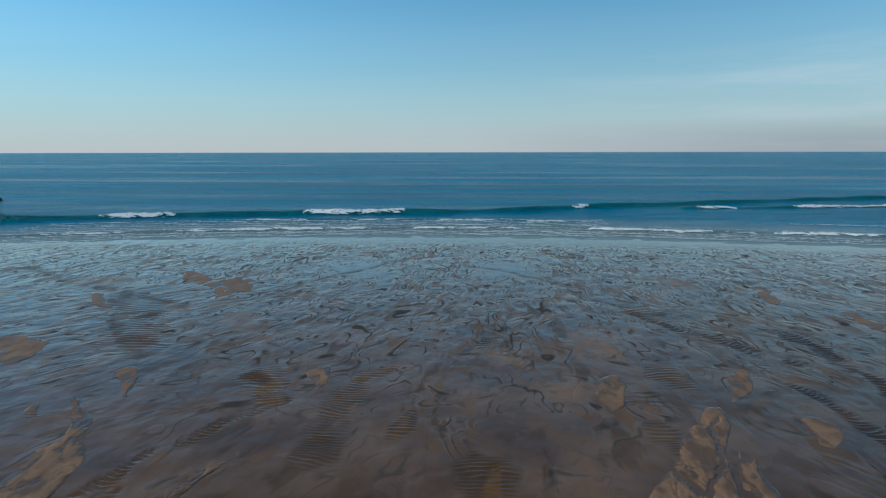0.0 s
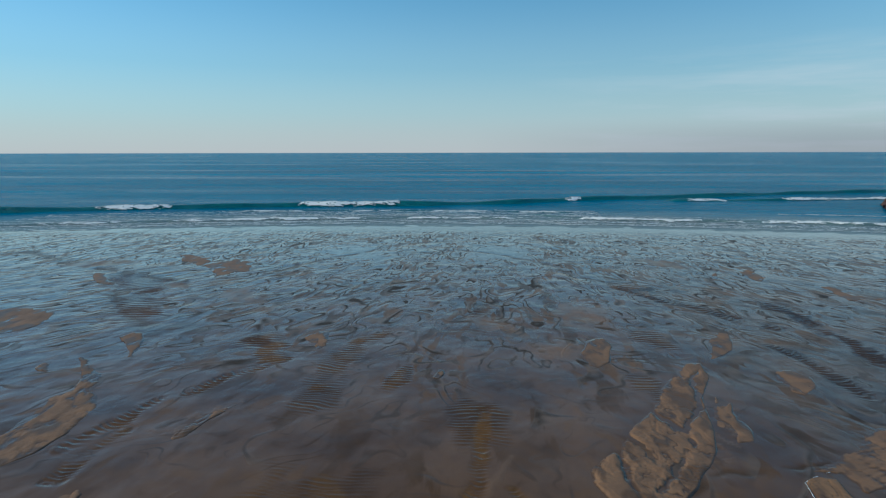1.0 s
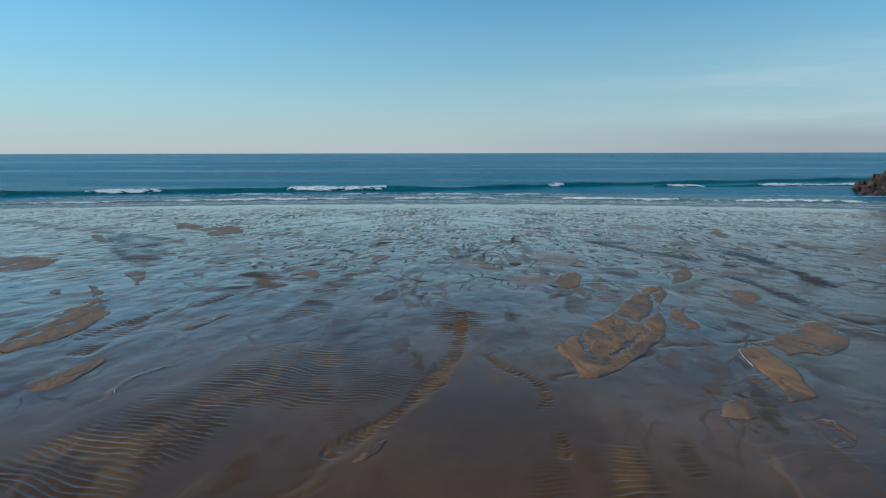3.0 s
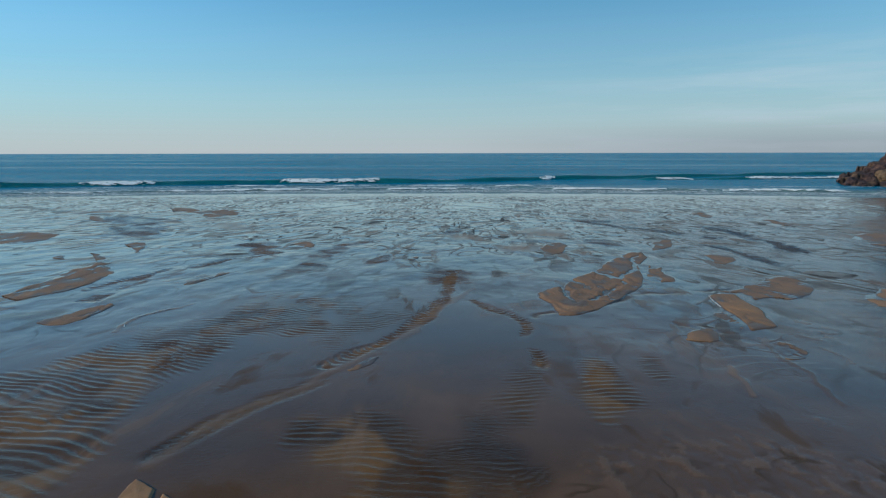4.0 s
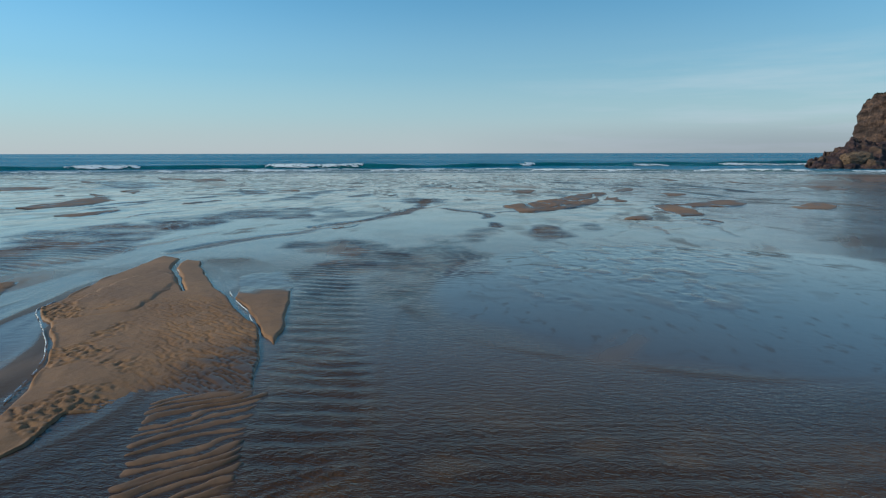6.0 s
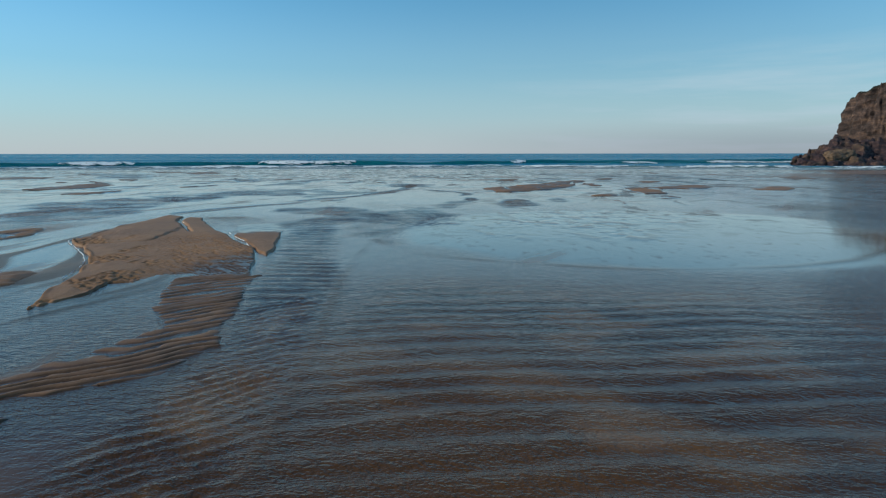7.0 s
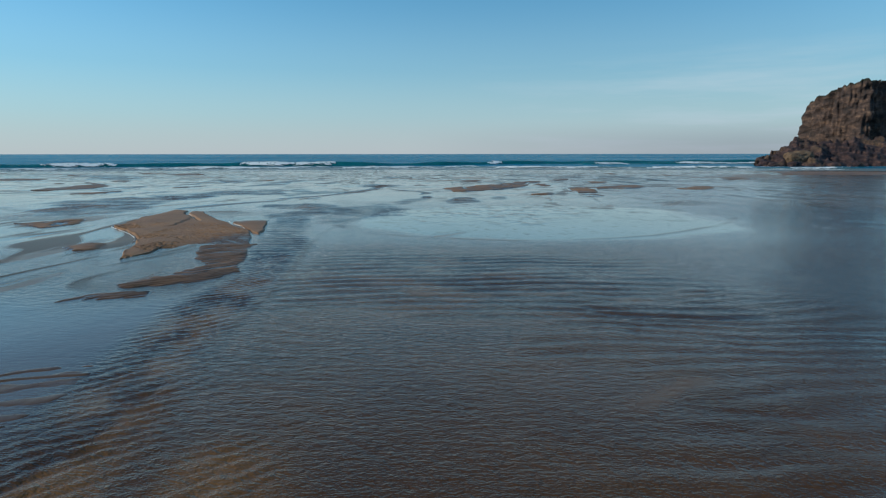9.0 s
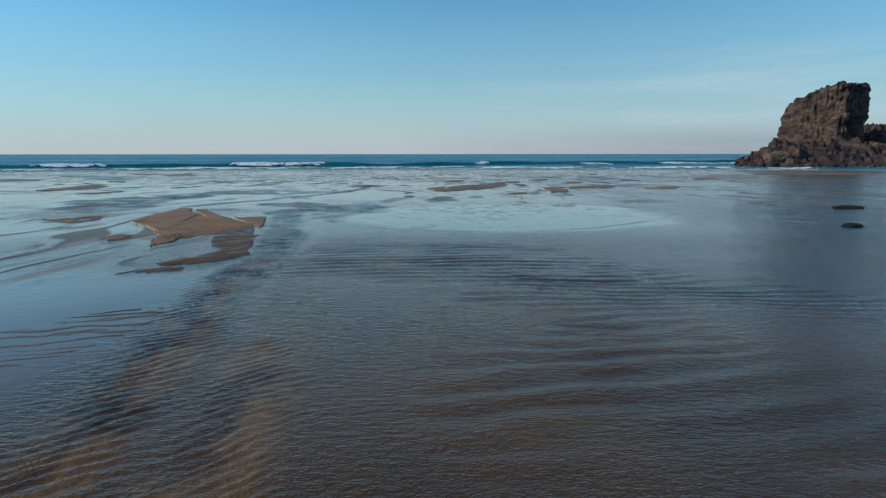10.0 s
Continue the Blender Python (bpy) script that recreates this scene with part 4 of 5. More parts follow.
def rock_ledge(x0, x1, y0, y1, tallest, rise, mat, label, seed, name="rock_ledge", lean=0.0, rugged=1.0):
    """A rough shelf of rock, rising from its left end, with broken steps and gullies."""
    nx, ny = int((x1 - x0) / 0.16), int((y1 - y0) / 0.16)
    X, Y = np.meshgrid(np.linspace(x0, x1, nx), np.linspace(y0, y1, ny))
    u, v = (X - x0) / (x1 - x0), (Y - y0) / (y1 - y0)
    edge = smooth(0.0, 0.42, v + 0.08 * fbm(X / 3, Y / 3, seed, 3)) * smooth(1.0, 0.8, v) * smooth(1.0, 0.95, u) * np.clip((u + 0.03 * fbm(X / 2, Y / 2, seed + 3, 3)) / rise, 0, 1) ** 0.8
    rough = fbm(X / 5.5, Y / 4.0, seed + 5, 4, 0.5)
    crags = np.abs(fbm(X / 3.2, Y / 2.0, seed + 9, 3, 0.5))
    H = tallest * edge * (0.74 + 0.26 * rough) - 0.7 * rugged * crags * edge
    q = (H + 0.22 * X) / 1.3
    H = H + 1.3 * 0.45 * (smooth(0.35, 0.65, q - np.floor(q)) - (q - np.floor(q)))
    Z = SEA - 0.5 + 0.55 * smooth(0, 0.1, edge) + H
    ob = new(name, grid_mesh(name, X + lean * (Y - y0), Y, Z, mat))
    return tagged(ob, label, "rock")


rock_ledge(63.8, 122, 119.0, 142, 6.2, 0.15, LEDGE, "broken shelf of purple-brown rock round the foot of the stack", 500, lean=0.5, rugged=0.45)
rock_ledge(94, 150, 141, 165, 10.8, 0.15, LEDGE, "low dark headland of rock behind the stack", 540, "headland", 0.3, 0.2)
rock_ledge(-142, -127.5, 150, 156, 2.2, 0.5, DARK_ROCK, "dark rock standing out of the sea", 560)
rock_ledge(-100, -90, 113.5, 117, 1.2, 0.4, DARK_ROCK, "low dark rock awash in the breaking wave", 570)


def rock(x, y, sx, sy, sz, turn, mat, label, seed, floor):
    """A boulder with broken faces, sunk a little in its bed."""
    bm = bmesh.new()
    bmesh.ops.create_icosphere(bm, subdivisions=5, radius=1)
    off = Vector((seed * 1.7, seed * 0.9, seed * 2.3))
    for v in bm.verts:
        d = 1 + 0.30 * noise.noise(v.co * 1.3 + off) + 0.16 * noise.noise(v.co * 3.1 + off) + 0.07 * noise.noise(v.co * 7 + off)
        p = v.co * d
        p.z = math.copysign(abs(p.z) ** 0.8, p.z)
        v.co = Vector((p.x * sx, p.y * sy, p.z * sz))
    for f in bm.faces:
        f.smooth = True
    me = bpy.data.meshes.new("rock")
    bm.to_mesh(me)
    me.materials.append(mat)
    ob = new("rock", me)
    ob.matrix_world = pose(x, y, floor, 0, 0, turn)
    return tagged(ob, label, "rock")


def bed(x, y):
    return float(plane_z(np.array(x, float), np.array(y, float)))


for bx, by, bs, bt, sd in ((68.0, 120.6, 0.8, 20, 1), (71.5, 119.6, 1.2, 70, 2), (76, 119.4, 0.9, 10, 3), (83, 118.6, 1.3, 40, 4), (90.5, 118.2, 1.0, 0, 5), (97, 117.6, 1.4, 65, 6)):
    tagged(rock(bx, by, 1.3 * bs, 1.0 * bs, 0.8 * bs, bt, LEDGE, "wave-worn boulder at the foot of the rock stack", sd, SEA + 0.05), group="boulders below the stack")
rock(74.5, 123.0, 3.2, 1.6, 1.7, 15, TAN_ROCK, "slab of pale ochre rock in the shelf below the stack", 21, SEA + 1.5)
rock(14.6, 17.1, 0.52, 0.22, 0.10, 8, DARK_ROCK, "flat dark wet stone lying in the shallow water", 11, bed(14.6, 17.1))
rock(11.1, 12.0, 0.24, 0.14, 0.09, 10, DARK_ROCK, "small dark wet stone lying in the shallow water", 12, bed(11.1, 12.0))


# ---- sandbars: banks of drained sand that stand a hand's width out of the water ----
def sandbar(label, outline, high, seed, cell=0.05, ragged=0.35, apron=0.9, laps=1.0, ribs=0.0, crumble=0.0, gold=False, grooves=()):
    """A bank of drained sand: a steep lip on its seaward-left and near sides, a long wet slope on the other, thin sheets lapped over one another."""
    px, py = [p[0] for p in outline], [p[1] for p in outline]
    pad = apron + 0.4
    X, Y = np.meshgrid(np.arange(min(px) - pad, max(px) + pad, cell), np.arange(min(py) - pad, max(py) + pad, cell))
    jx, jy = X + ragged * 0.5 * fbm(X / 1.6, Y / 2.6, seed, 2, 0.4), Y + ragged * 0.8 * fbm(X / 1.6 + 4, Y / 2.6, seed + 2, 2, 0.4)
    d = rounded(outline_distance(jx, jy, outline), max(2, int(0.11 / cell))) + 0.015 * fbm(X / 0.4, Y / 0.6, seed + 6, 3)
    gy, gx = np.gradient(d, cell)
    long = np.hypot(gx, gy) + 1e-6
    lee = smooth(-0.5, 0.6, (0.35 * gx - 0.94 * gy) / long + 0.5 * perlin(X / 1.7, Y / 1.7, seed + 4))
    soft = 0.06 + 0.10 * smooth(0.2, -0.4, gx / long) + apron * lee
    rise = smooth(0.0, 1.0, (d + 0.3 * soft) / soft)
    n = fbm(jx / 1.0 + 0.1 * Y, jy / 2.1, seed + 25, 3)
    sheets = 0.020 * smooth(0.02, 0.05, n) + 0.016 * smooth(0.27, 0.30, n) - 0.026 * np.exp(-((n + 0.20) / 0.04) ** 2)
    rough = fbm(X / 0.22 + 0.6 * Y, Y / 0.35, seed + 29, 3, 0.6)
    high, laps = 0.62 * high, 0.42 * laps
    body = high * (0.8 + 0.2 * smooth(0.0, 0.6, d)) + laps * sheets * smooth(0.03, 0.25, d) + 0.006 * fbm(X / 0.8, Y / 1.3, seed + 15, 3) + 0.010 * laps * rough * smooth(0.0, 0.3, fbm(X / 1.0, Y / 1.8, seed + 33, 2))
    if ribs:
        ph = 2 * math.pi * (Y * 0.9 - X * 0.45 + 0.12 * fbm(X / 0.7, Y / 0.7, seed + 9, 2)) / 0.24
        body = body + ribs * np.sin(ph) * smooth(-0.2, 0.3, perlin(X / 1.4, Y / 1.4, seed + 12) + 0.1)
    if crumble:
        pits = fbm(X / 0.17 + 0.3 * Y, Y / 0.12, seed + 21, 3, 0.6)
        body = body + crumble * (smooth(0.05, 0.30, pits) - smooth(-0.05, -0.30, pits)) * smooth(-0.1, 0.3, perlin(X / 1.3, Y / 1.3, seed + 23))
    for course in grooves:
        reach, _ = along(jx + 0.10 * fbm(X / 0.5, Y / 0.9, seed + 43, 3), jy, course)
        body = body - (high + 0.022) * np.exp(-(reach / 0.115) ** 2) * smooth(-0.5, 0.0, fbm(X / 1.1, Y / 1.5, seed + 47, 2)) + 0.30 * high * np.exp(-((reach - 0.28) / 0.09) ** 2) * smooth(0.25, -0.1, perlin(X / 0.9, Y / 1.2, seed + 45))
    lip = 0.007 * np.exp(-((d - 0.06) / 0.035) ** 2) * smooth(0.5, 0.0, lee)
    over = (0.03 + body) * rise + lip - 0.03
    Z = plane_z(X, Y) + over
    low = smooth(0.75 * high + 0.006, 0.1 * high, over + 0.018 * fbm(X / 0.8, Y / 1.6, seed + 27, 4))
    rim = np.clip(np.maximum(low, 0.55 * smooth(0.02, 0.4, fbm(X / 1.1, Y / 2.0, seed + 41, 3) - 0.1)), 0, 1)
    keep = over[:-1, :-1] > -0.022
    ob = new("sandbar", grid_mesh("sandbar", X, Y, Z, BAR_SAND if gold else BANK_SAND, keep, {"rim": rim}))
    return tagged(ob, label, "sandbar", "sandbars on the wet beach")


def ridged_bank(label, outline, wave, heading, high, cover, seed, wet_shade=0.12, cell=0.012):
    """A low bank worn into long sharp ridges, their crests bare and the water standing between them."""
    px, py = [p[0] for p in outline], [p[1] for p in outline]
    X, Y = np.meshgrid(np.arange(min(px) - 0.2, max(px) + 0.2, cell), np.arange(min(py) - 0.2, max(py) + 0.2, cell))
    d = outline_distance(X + 0.08 * fbm(X / 0.5, Y / 0.7, seed, 3), Y + 0.16 * fbm(X / 0.5 + 3, Y / 0.7, seed + 2, 3), outline)
    a = radians(heading)
    u, v = X * math.cos(a) + Y * math.sin(a), -X * math.sin(a) + Y * math.cos(a)
    v = v + 0.9 * wave * fbm(u / (wave * 7), v / (wave * 5), seed + 4, 2)
    ph = v / wave + 0.35 * fbm(u / (wave * 2.4), v / wave, seed + 6, 2)
    saw = ph - np.floor(ph)
    ridge = smooth(0.0, 0.72, saw) * smooth(1.0, 0.80, saw)
    tone = fbm(u / (wave * 9), v / (wave * 2.0), seed + 8, 3)
    over = high * (1.5 * ridge - 1.0 + 0.5 * tone + cover) + 0.0012 * fbm(X / 0.05, Y / 0.05, seed + 12, 2)
    over = over - 0.03 * smooth(0.06, -0.06, d) - 0.35 * high * smooth(0.12, 0.0, d)
    # darkens the ridges: wet sand plus the shade on their sides, as colour
    rim = np.clip(wet_shade + 0.6 * smooth(0.004, -0.001, over) + 0.3 * tone, 0, 1)
    ob = new("sandbar", grid_mesh("sandbar", X, Y, plane_z(X, Y) + 0.002 + over, BANK_SAND, over[:-1, :-1] > -0.012, {"rim": rim}))
    return tagged(ob, label, "sandbar", "sandbars on the wet beach")


def bright_edge(points, wide, label, seed):
    """A thin broken white strip along the edge of a bank, for its froth and rim highlight."""
    n = 60 * len(points)
    at = np.linspace(0, len(points) - 1, n)
    x, y = np.interp(at, range(len(points)), [p[0] for p in points]), np.interp(at, range(len(points)), [p[1] for p in points])
    dx, dy = np.gradient(x), np.gradient(y)
    k = np.hypot(dx, dy)
    v = np.linspace(-1, 1, 7)
    side = (0.9 * fbm(at / 0.5, at * 0, seed, 3) + 0.6 * fbm(at / 0.12, at * 0, seed + 4, 2))[:, None] * wide
    reach = wide * (0.55 + 0.5 * fbm(at / 0.3, at * 0 + 2, seed + 8, 2))[:, None] * v[None, :] + side
    X, Y = x[:, None] - (dy / k)[:, None] * reach, y[:, None] + (dx / k)[:, None] * reach
    Z = plane_z(X, Y) + 0.012 + 0.010 * (1 - v[None, :] ** 2) * (0.7 + 0.5 * fbm(X / 0.05, Y / 0.05, seed + 12, 2))
    keep = fbm(X / 0.35, Y / 0.35, seed + 16, 3)[:-1, :-1] > -0.22
    # added strip in foam material: the sunlit, shining rim drawn as white
    ob = new("foam_line", grid_mesh("foam_line", X, Y, Z, FOAM, keep))
    return tagged(ob, label, "foam", "lines of froth on the shore", "stuff")


def rounded(v, reach):
    """A field averaged over a few cells each way, twice."""
    for _ in range(2):
        for axis in (0, 1):
            wide = np.concatenate([np.repeat(v.take([0], axis), reach, axis), v, np.repeat(v.take([-1], axis), reach, axis)], axis)
            total = np.cumsum(np.concatenate([np.zeros_like(wide.take([0], axis)), wide], axis), axis)
            n = v.shape[axis]
            v = (total.take(range(2 * reach + 1, 2 * reach + 1 + n), axis) - total.take(range(n), axis)) / (2 * reach + 1)
    return v


BIG = "broad bank of drained tan sand with crumbled edges between streams"
SMALL = "small island of drained tan sand in the shallow water"
LONG = "long tongue of drained tan sand beside a stream"


def patches(mask, least):
    """The separate patches of a mask that cover at least so many cells."""
    number = np.where(mask, np.arange(1, mask.size + 1).reshape(mask.shape), 0)
    while True:
        wide = np.pad(number, 1)
        grown = np.maximum.reduce([wide[1:-1, 1:-1], wide[:-2, 1:-1], wide[2:, 1:-1], wide[1:-1, :-2], wide[1:-1, 2:]]) * mask
        if (grown == number).all():
            break
        number = grown
    names, counts = np.unique(number[mask], return_counts=True)
    return [number == k for k, c in zip(names, counts) if c >= least]


def shaped_bar(label, outline, high, seed, groove=(), sheet=(), pits=0.0, rills=0.0, sharp=0.035, cell=0.016):
    """A bank with a plain outline: a worn rim, a drained groove, an upper sheet with a scarp, crumbled pits and fine rills."""
    px, py = [p[0] for p in outline], [p[1] for p in outline]
    X, Y = np.meshgrid(np.arange(min(px) - 0.2, max(px) + 0.2, cell), np.arange(min(py) - 0.2, max(py) + 0.2, cell))
    jx, jy = X + 0.025 * fbm(X / 0.7, Y / 1.2, seed, 4, 0.5), Y + 0.05 * fbm(X / 0.7 + 4, Y / 1.2, seed + 2, 4, 0.5)
    d = outline_distance(jx, jy, outline)
    rise = smooth(0, 1, (d + 0.01) / (sharp * (1 + 1.2 * smooth(-0.1, 0.4, perlin(X / 0.8, Y / 0.9, seed + 4)))))
    body = high * (0.75 + 0.25 * smooth(0.0, 0.3, d)) * (0.12 + 0.88 * smooth(8.8, 10.8, Y)) * (1 - 0.95 * smooth(-3.4, -2.9, X) * smooth(12.0, 10.5, Y)) * (1.0 if pits else 0.02 + 0.98 * smooth(15.3, 14.2, Y)) + 0.008 * fbm(X / 1.2, Y / 2.0, seed + 6, 2) + 0.002 * fbm(X / 0.16, Y / 0.2, seed + 8, 3)
    lap = None
    if sheet:
        e = outline_distance(jx, jy, sheet)
        lap, over = -0.006 + 0.026 * smooth(-0.02, 0.10, e + 0.05 * fbm(X / 0.3, Y / 0.4, seed + 39, 3)) * smooth(12.8, 13.8, Y + 0.25 * fbm(X / 0.5, Y / 0.7, seed + 37, 2)), e > -0.02
    lower = smooth(13.9, 12.9, Y + 0.55 * (X + 4.2))
    if pits:
        spots = fbm(X / 0.075 + 0.4 * Y, Y / 0.075, seed + 10, 3, 0.6)
        where = lower * smooth(0.25, -0.25, (X + 3.9) * 0.91 + (Y - 12.4) * 0.42 + 0.3 * fbm(X / 0.6, Y / 0.6, seed + 12, 2)) * smooth(-0.15, 0.25, fbm(X / 0.7, Y / 0.6, seed + 14, 2) + 0.12)
        body = body - 1.1 * pits * where * smooth(0.10, 0.28, spots) + 0.5 * pits * where * smooth(-0.1, -0.35, spots)
    if rills:
        a = radians(-38)
        u, v = X * math.cos(a) + Y * math.sin(a), -X * math.sin(a) + Y * math.cos(a)
        lines = np.abs(fbm(u / 0.5, v / 0.055 + 0.6 * perlin(X / 0.5, Y / 0.5, seed + 16), seed + 18, 2))
        side = smooth(-0.5, 0.4, (X + 3.6) * 0.91 + (Y - 12.4) * 0.42) * smooth(14.6, 13.6, Y)
        body = body - rills * side * np.exp(-(lines / 0.10) ** 2)
    body = body + 0.012 * np.exp(-((d - 0.035) / 0.018) ** 2) * smooth(0.2, -0.3, (X + 4.6) * 0.91 + (Y - 13.6) * 0.42)
    if groove:
        g, _ = along(jx, jy, groove)
        far = np.clip((jy - groove[-1][1]) / (groove[0][1] - groove[-1][1]), 0, 1)
        body = body - (high + 0.01) * np.exp(-(g / (0.030 + 0.05 * far)) ** 4)
    Z = plane_z(X, Y) - 0.05 + (0.05 + body) * rise
    rim = smooth(0.06, 0.0, d + 0.03 * fbm(X / 0.3, Y / 0.4, seed + 20, 2)) * 0.45
    if not pits:
        rim = np.maximum(rim, smooth(14.4, 15.0, Y + 0.3 * fbm(X / 0.5, Y / 0.5, seed + 35, 3)))
    low = smooth(12.4, 10.4, Y - 1.5 * (X + 2.9) + 0.6 * fbm(X / 0.6, Y / 0.15, seed + 22, 3)) * 0.75 * smooth(-3.2, -2.6, X + 0.2 * fbm(X / 0.5, Y / 0.5, seed + 24, 2)) if pits else 0.0
    ob = new("sandbar", grid_mesh("sandbar", X, Y, Z, BAR_SAND, d[:-1, :-1] > -0.05, {"rim": np.maximum(rim, low)}))
    if lap is not None:
        for piece in patches(over[:-1, :-1], 250):
            part("upper_sheet", grid_mesh("upper_sheet", X, Y, Z + lap, BAR_SAND, piece, {"rim": 0.6 * rim * (d > 0.06)}), ob)
    return tagged(ob, label, "sandbar", "sandbars on the wet beach")


shaped_bar("large tan sandbar with a grooved, crumbled top beside a rippled stream",
           ((-6.2, 17.9), (-6.05, 16.2), (-5.96, 15.2), (-5.73, 14.15), (-5.67, 13.55), (-5.08, 12.86), (-4.65, 12.3), (-4.2, 11.6), (-3.86, 10.8), (-3.62, 10.0), (-3.3, 9.2),
            (-3.12, 9.9), (-3.2, 10.4), (-2.5, 10.4), (-1.85, 10.6), (-2.05, 11.3), (-2.24, 12.1), (-2.66, 13.0), (-3.25, 13.9), (-3.5, 14.3), (-3.98, 15.05), (-4.55, 15.98), (-5.15, 17.3)),
           0.042, 600, ((-5.75, 18.0), (-5.5, 17.0), (-5.27, 16.43), (-4.85, 15.7), (-4.5, 15.0), (-4.26, 14.6)),
           ((-5.46, 14.0), (-5.64, 15.2), (-5.52, 15.8), (-5.24, 16.1), (-4.88, 15.75), (-4.6, 15.15), (-4.5, 14.5), (-4.3, 13.4), (-5.0, 12.9)), 0.012, 0.012)
shaped_bar("small wedge of smooth tan sand beside the larger sandbar",
           ((-4.1, 16.4), (-3.3, 16.5), (-2.80, 15.3), (-2.49, 13.87), (-2.27, 12.95), (-2.14, 12.1), (-2.38, 12.42), (-2.6, 12.94), (-2.9, 13.5), (-3.4, 14.3)), 0.032, 630, sharp=0.03)
RIDGED = "low bank of wet brown sand worn into long sharp ridges"
ridged_bank(RIDGED, ((-2.75, 10.7), (-1.84, 10.85), (-1.58, 9.5), (-1.25, 8.35), (-1.42, 7.9), (-1.7, 7.45), (-2.25, 7.35), (-2.45, 7.5), (-2.1, 8.2), (-2.0, 8.9), (-2.4, 9.6)), 0.12, 38, 0.010, 0.36, 1500, 0.22)
ridged_bank(RIDGED, ((-2.75, 6.7), (-2.2, 7.25), (-1.9, 7.3), (-1.7, 6.95), (-2.1, 6.72)), 0.12, 36, 0.009, 0.28, 1520, 0.4)
ridged_bank(RIDGED, ((-2.3, 4.0), (-1.5, 4.9), (-1.1, 4.85), (-0.95, 4.3), (-1.1, 3.7), (-1.5, 2.9), (-2.4, 2.6)), 0.17, 22, 0.009, 0.0, 1540, 0.6)
BRIGHT_EDGE = "thin white strip for the froth and rim highlight along the edge of a sandbar"
bright_edge(((-5.98, 15.5), (-5.80, 14.3), (-5.69, 13.55), (-5.54, 13.32), (-5.26, 13.0), (-4.86, 12.5), (-4.55, 12.1), (-4.29, 11.7), (-4.05, 11.2), (-3.85, 10.6)), 0.009, BRIGHT_EDGE, 1600)
bright_edge(((-5.75, 17.4), (-5.26, 16.5), (-4.70, 15.6), (-4.33, 14.9)), 0.009, BRIGHT_EDGE, 1620)
bright_edge(((-3.62, 14.7), (-3.37, 14.2), (-2.97, 13.6), (-2.73, 13.1), (-2.44, 12.5)), 0.008, BRIGHT_EDGE, 1640)
bright_edge(((-11.33, 26.1), (-11.68, 26.7), (-11.75, 27.2), (-11.6, 27.75), (-11.2, 28.6)), 0.016, "thin pale curved line on the wet sand", 1660)
bright_edge(((8.9, 32.2), (8.2, 31.8), (7.82, 31.5), (7.66, 30.6), (7.6, 29.8)), 0.016, BRIGHT_EDGE, 1680)
sandbar(BIG, ((8.3, 42.3), (8.1, 40.5), (7.5, 39.2), (7.0, 38.0), (6.7, 36.4), (6.3, 34.6), (5.8, 33.2), (4.5, 30.8), (3.4, 29.4), (2.6, 28.6), (1.85, 28.4), (1.75, 29.6), (1.4, 31.0), (1.45, 31.8), (2.4, 33.2), (3.4, 34.9), (4.6, 36.8), (5.1, 38.0), (6.3, 40.4), (7.4, 42.2)), 0.040, 900, 0.035, 0.24, 0.5, 1.3, crumble=0.005, grooves=(
    ((8.6, 42.4), (7.1, 40.1), (6.5, 36.8), (5.1, 34.4), (5.2, 33.8), (4.0, 31.5), (3.4, 30.6)), ((4.4, 36.9), (5.0, 35.1), (5.2, 33.9)), ((2.5, 33.6), (2.75, 31.8), (2.6, 30.9), (2.7, 30.2)), ((3.0, 34.6), (3.5, 33.4), (3.6, 32.2)))
)
sandbar(LONG, ((7.65, 39.6), (7.65, 38.6), (7.4, 37.4), (8.1, 38.1), (7.7, 36.6), (7.7, 35.1), (7.5, 34.1), (6.8, 33.8), (6.7, 34.7), (6.4, 35.4), (7.0, 37.3)), 0.028, 950, 0.035, 0.2, 0.6)
sandbar(SMALL, ((9.5, 45.5), (11.1, 48.2), (11.5, 47.4), (10.6, 44.3), (9.3, 42.7), (8.8, 42.8)), 0.030, 1110, 0.05, 0.3, 0.6, 0.5)
sandbar(SMALL, ((2.7, 43.4), (3.3, 45.4), (4.2, 46.3), (4.6, 44.5), (4.0, 42.0), (3.3, 41.1), (2.8, 41.5)), 0.030, 1080, 0.05, 0.3, 0.5, 0.5)
sandbar(SMALL, ((11.1, 41.4), (11.9, 41.9), (12.5, 41.0), (12.1, 39.4), (11.3, 38.5), (10.8, 39.0), (10.7, 40.0)), 0.024, 1140, 0.045, 0.3, 0.7)
sandbar("raised slab of golden drained sand with a dark undercut edge", ((7.8, 31.6), (8.3, 31.8), (9.0, 32.0), (8.9, 30.6), (8.8, 29.3), (8.4, 27.5), (7.3, 26.8), (7.4, 27.4), (7.5, 28.2), (7.55, 29.2), (7.6, 30.5)), 0.055, 960, 0.03, 0.30, 0.10, 1.0, gold=True, crumble=0.003)
sandbar(SMALL, ((7.5, 30.0), (7.5, 29.1), (7.4, 28.0), (7.3, 26.9), (7.0, 27.2), (6.8, 28.0), (6.75, 28.8)), 0.018, 970, 0.03, 0.15, 0.4, 0.6, 0.004)
sandbar(BIG, ((8.1, 32.0), (9.7, 33.4), (11.3, 35.1), (12.5, 36.0), (12.8, 35.0), (12.7, 33.7), (11.8, 31.9), (10.5, 31.1), (10.2, 31.5), (9.4, 31.0), (9.2, 31.2), (9.1, 32.2)), 0.028, 990, 0.04, 0.2, 0.9, 0.8, 0.004)
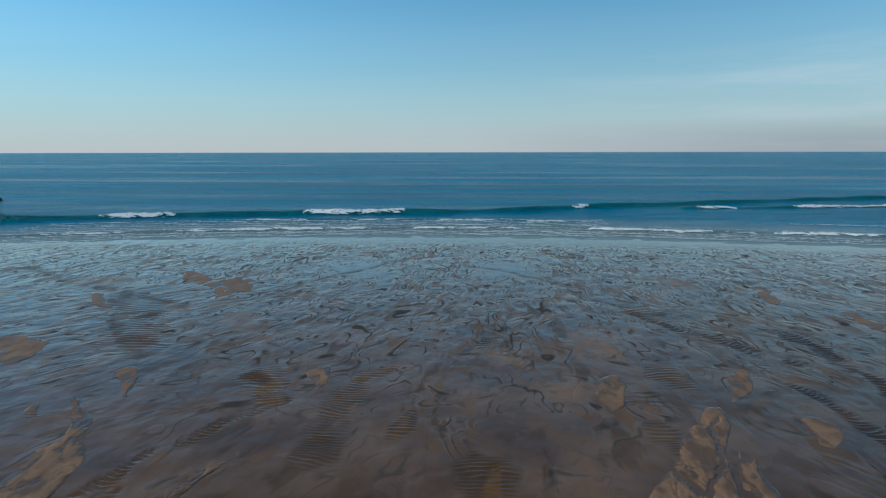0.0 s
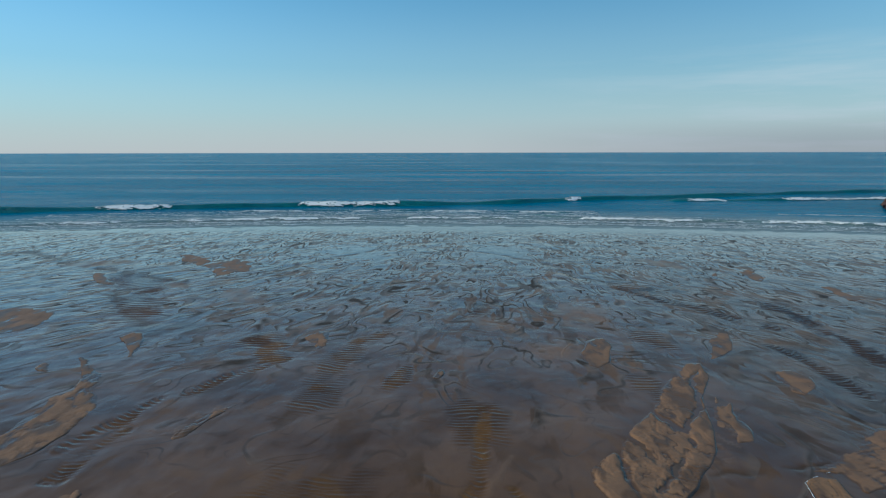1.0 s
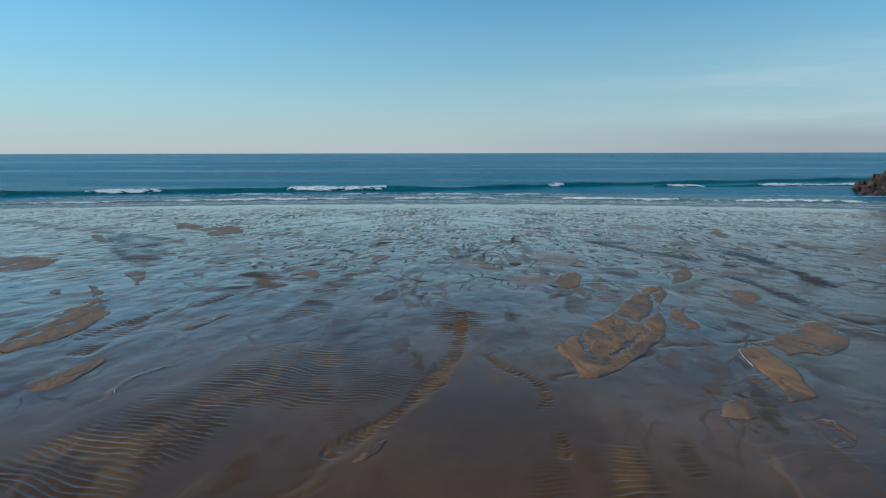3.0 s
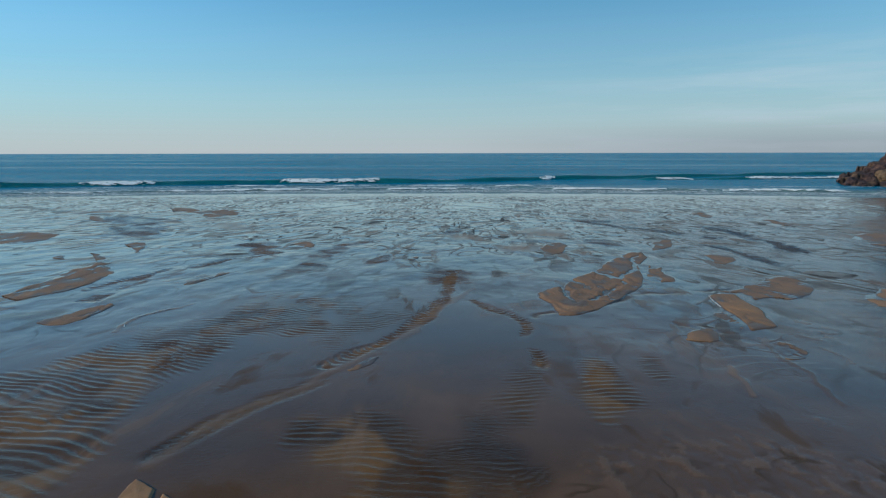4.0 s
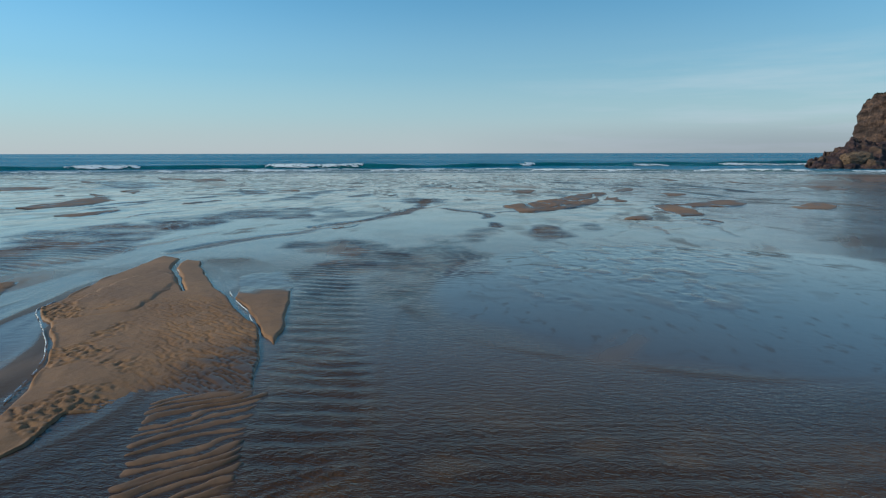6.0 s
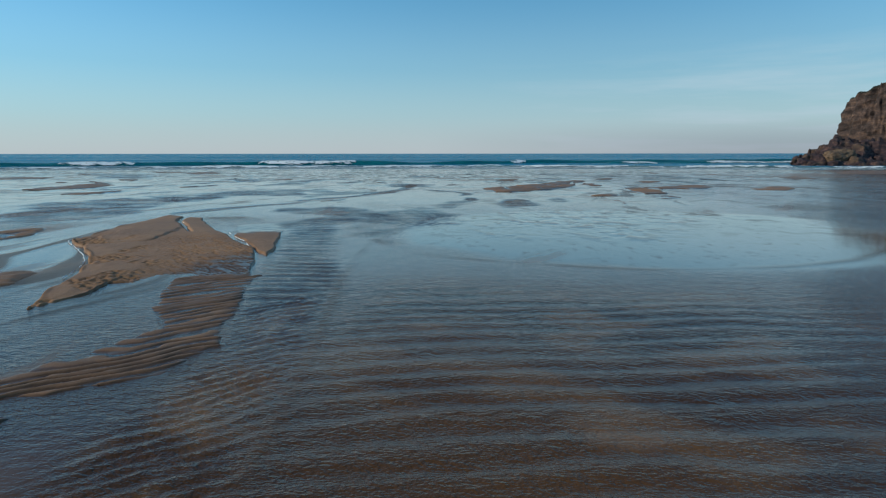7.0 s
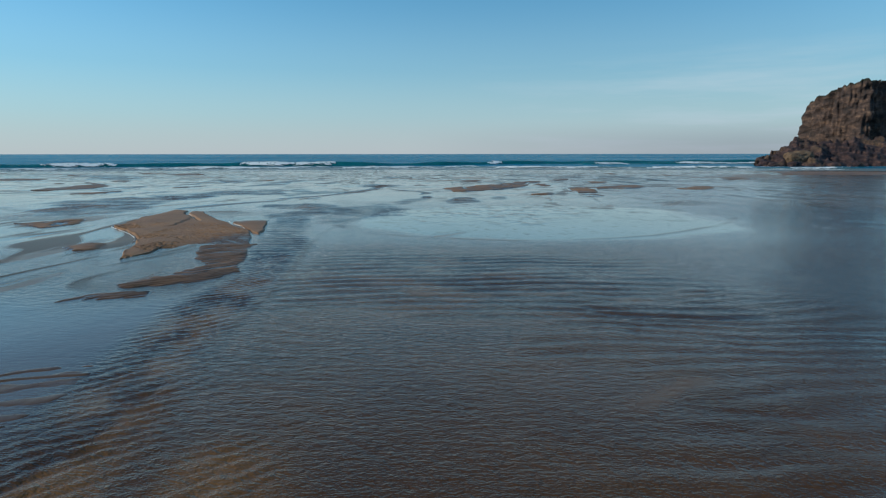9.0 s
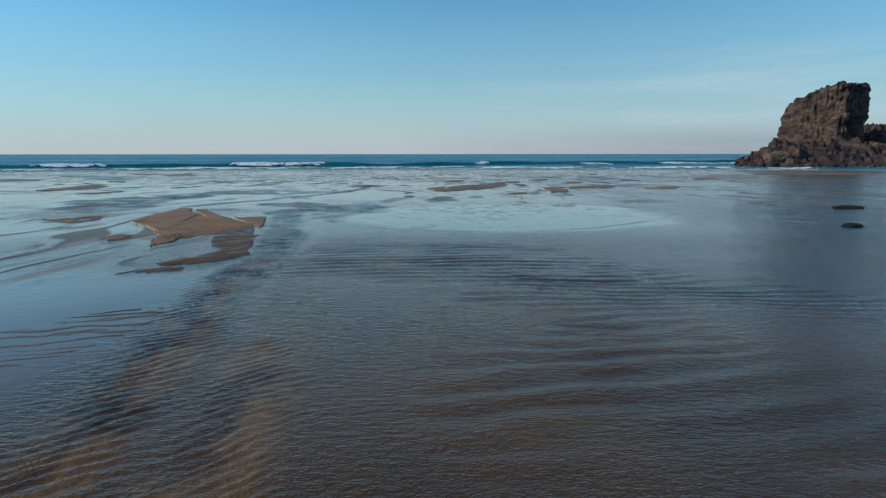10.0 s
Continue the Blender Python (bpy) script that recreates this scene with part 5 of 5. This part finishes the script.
sandbar(LONG, ((5.3, 26.7), (5.6, 27.1), (6.1, 27.8), (6.35, 27.2), (6.3, 26.6), (6.1, 25.9), (5.8, 25.7), (5.3, 25.8), (5.05, 26.0)), 0.022, 1020, 0.03, 0.2, 0.5, 0.8, crumble=0.005)
sandbar(SMALL, ((7.3, 26.0), (7.9, 26.1), (7.9, 24.8), (7.5, 24.3), (6.9, 24.2), (6.9, 24.9)), 0.016, 1050, 0.03, 0.3, 0.4, 1.0, crumble=0.006)
sandbar(BIG, ((-22.2, 41.0), (-21.0, 40.3), (-19.2, 38.7), (-18.5, 37.6), (-18.2, 36.8), (-17.4, 35.6), (-16.9, 34.4), (-16.5, 32.6), (-16.6, 31.1), (-17.4, 29.6), (-18.6, 30.4), (-18.9, 32.0), (-19.2, 33.8), (-19.9, 35.6), (-19.4, 36.5), (-19.8, 37.8), (-20.6, 38.8)), 0.030, 1170, 0.05, 0.35, 0.9)
sandbar(LONG, ((-14.6, 27.1), (-14.4, 27.5), (-14.3, 28.7), (-14.3, 29.9), (-13.9, 30.1), (-13.4, 29.1), (-13.3, 28.2), (-13.2, 27.1), (-13.4, 26.4), (-14.0, 26.3), (-14.5, 26.6)), 0.026, 850, 0.035, 0.2, 0.5, 1.2)
sandbar(SMALL, ((-22.0, 44.0), (-21.9, 45.2), (-21.0, 44.8), (-20.0, 42.7), (-19.0, 40.7), (-19.5, 40.7), (-20.5, 42.0)), 0.030, 1200, 0.05, 0.3, 0.5, 0.5)
sandbar(SMALL, ((-22.9, 38.9), (-23.2, 39.9), (-22.5, 39.6), (-21.8, 38.3), (-22.5, 38.4)), 0.026, 1290, 0.04, 0.25, 0.3, 0.5)
sandbar(LONG, ((-12.8, 32.4), (-12.9, 33.4), (-12.2, 35.2), (-11.5, 36.2), (-11.8, 34.4), (-12.3, 32.8)), 0.012, 1300, 0.035, 0.4, 0.5, 1.6, 0.004)
sandbar(SMALL, ((-11.9, 44.7), (-11.7, 46.1), (-10.8, 46.4), (-10.3, 43.6), (-10.5, 42.5), (-11.2, 43.2)), 0.024, 1320, 0.05, 0.4, 0.9, 0.5)
sandbar(BIG, ((-33.4, 70.9), (-32.8, 72.2), (-29.4, 70.1), (-28.0, 67.6), (-27.2, 70.3), (-24.1, 67.9), (-22.5, 63.5), (-23.8, 62.7), (-24.6, 60.8), (-26.4, 63.6), (-29.1, 66.1), (-31.5, 68.0)), 0.032, 1230, 0.09, 0.6, 1.6, 0.7)
sandbar(SMALL, ((-35.6, 60.7), (-36.0, 62.4), (-33.3, 60.1), (-30.7, 56.7), (-31.4, 56.6), (-33.7, 58.3)), 0.032, 1350, 0.08, 0.4, 0.8, 0.5)
sandbar(LONG, ((-34.5, 48.5), (-31.9, 49.8), (-28.9, 49.1), (-28.4, 47.0), (-28.2, 45.3), (-28.8, 43.6), (-31.0, 43.0)), 0.032, 1260, 0.08, 0.5, 1.0, 0.7)
sandbar(SMALL, ((-4.3, 39.1), (-4.1, 41.4), (-3.7, 39.7), (-3.9, 38.9)), 0.026, 740, 0.04, 0.15, 0.3, 0.4)
sandbar(SMALL, ((18.9, 67.0), (20.5, 68.3), (20.4, 65.5), (20.5, 63.7), (19.3, 62.3), (18.8, 63.6)), 0.034, 750, 0.08, 0.5, 0.9, 0.6, gold=True)
sandbar(LONG, ((22.6, 61.9), (24.0, 61.5), (23.9, 59.3), (25.6, 56.8), (23.5, 56.1), (22.5, 56.7), (22.2, 58.8)), 0.026, 760, 0.08, 0.6, 1.4, 0.6)
sandbar(SMALL, ((15.7, 64.6), (17.4, 66.9), (16.7, 63.7), (15.5, 62.1)), 0.022, 770, 0.08, 0.5, 1.2, 0.6)
sandbar(LONG, ((13.1, 31.2), (14.7, 33.0), (16.2, 33.8), (15.6, 31.6), (14.0, 29.8), (13.0, 30.1)), 0.030, 780, 0.045, 0.3, 0.7, gold=True)
sandbar(LONG, ((23.9, 50.9), (26.0, 52.3), (27.2, 50.0), (24.6, 45.6), (22.9, 44.8), (22.4, 46.0)), 0.030, 790, 0.07, 0.5, 1.4, 0.7)
sandbar(LONG, ((-8.4, 14.4), (-7.6, 15.2), (-7.3, 15.8), (-6.7, 14.2), (-6.9, 13.2)), 0.020, 1700, 0.03, 0.3, 0.4, 1.4, 0.005, gold=True)
sandbar(SMALL, ((-5.0, 10.6), (-4.75, 11.4), (-4.3, 11.1), (-4.1, 10.3), (-4.5, 10.0)), 0.012, 1720, 0.025, 0.25, 0.35, 1.4, 0.005)
sandbar(SMALL, ((-4.0, 22.9), (-3.6, 24.1), (-3.2, 24.3), (-3.3, 23.4), (-3.7, 22.7)), 0.016, 860, 0.03, 0.15, 0.25, 0.3)
sandbar(LONG, ((34, 60), (42, 76), (56, 80), (54, 66), (42, 58)), 0.030, 890, 0.16, 1.2, 3.0, 0.6)
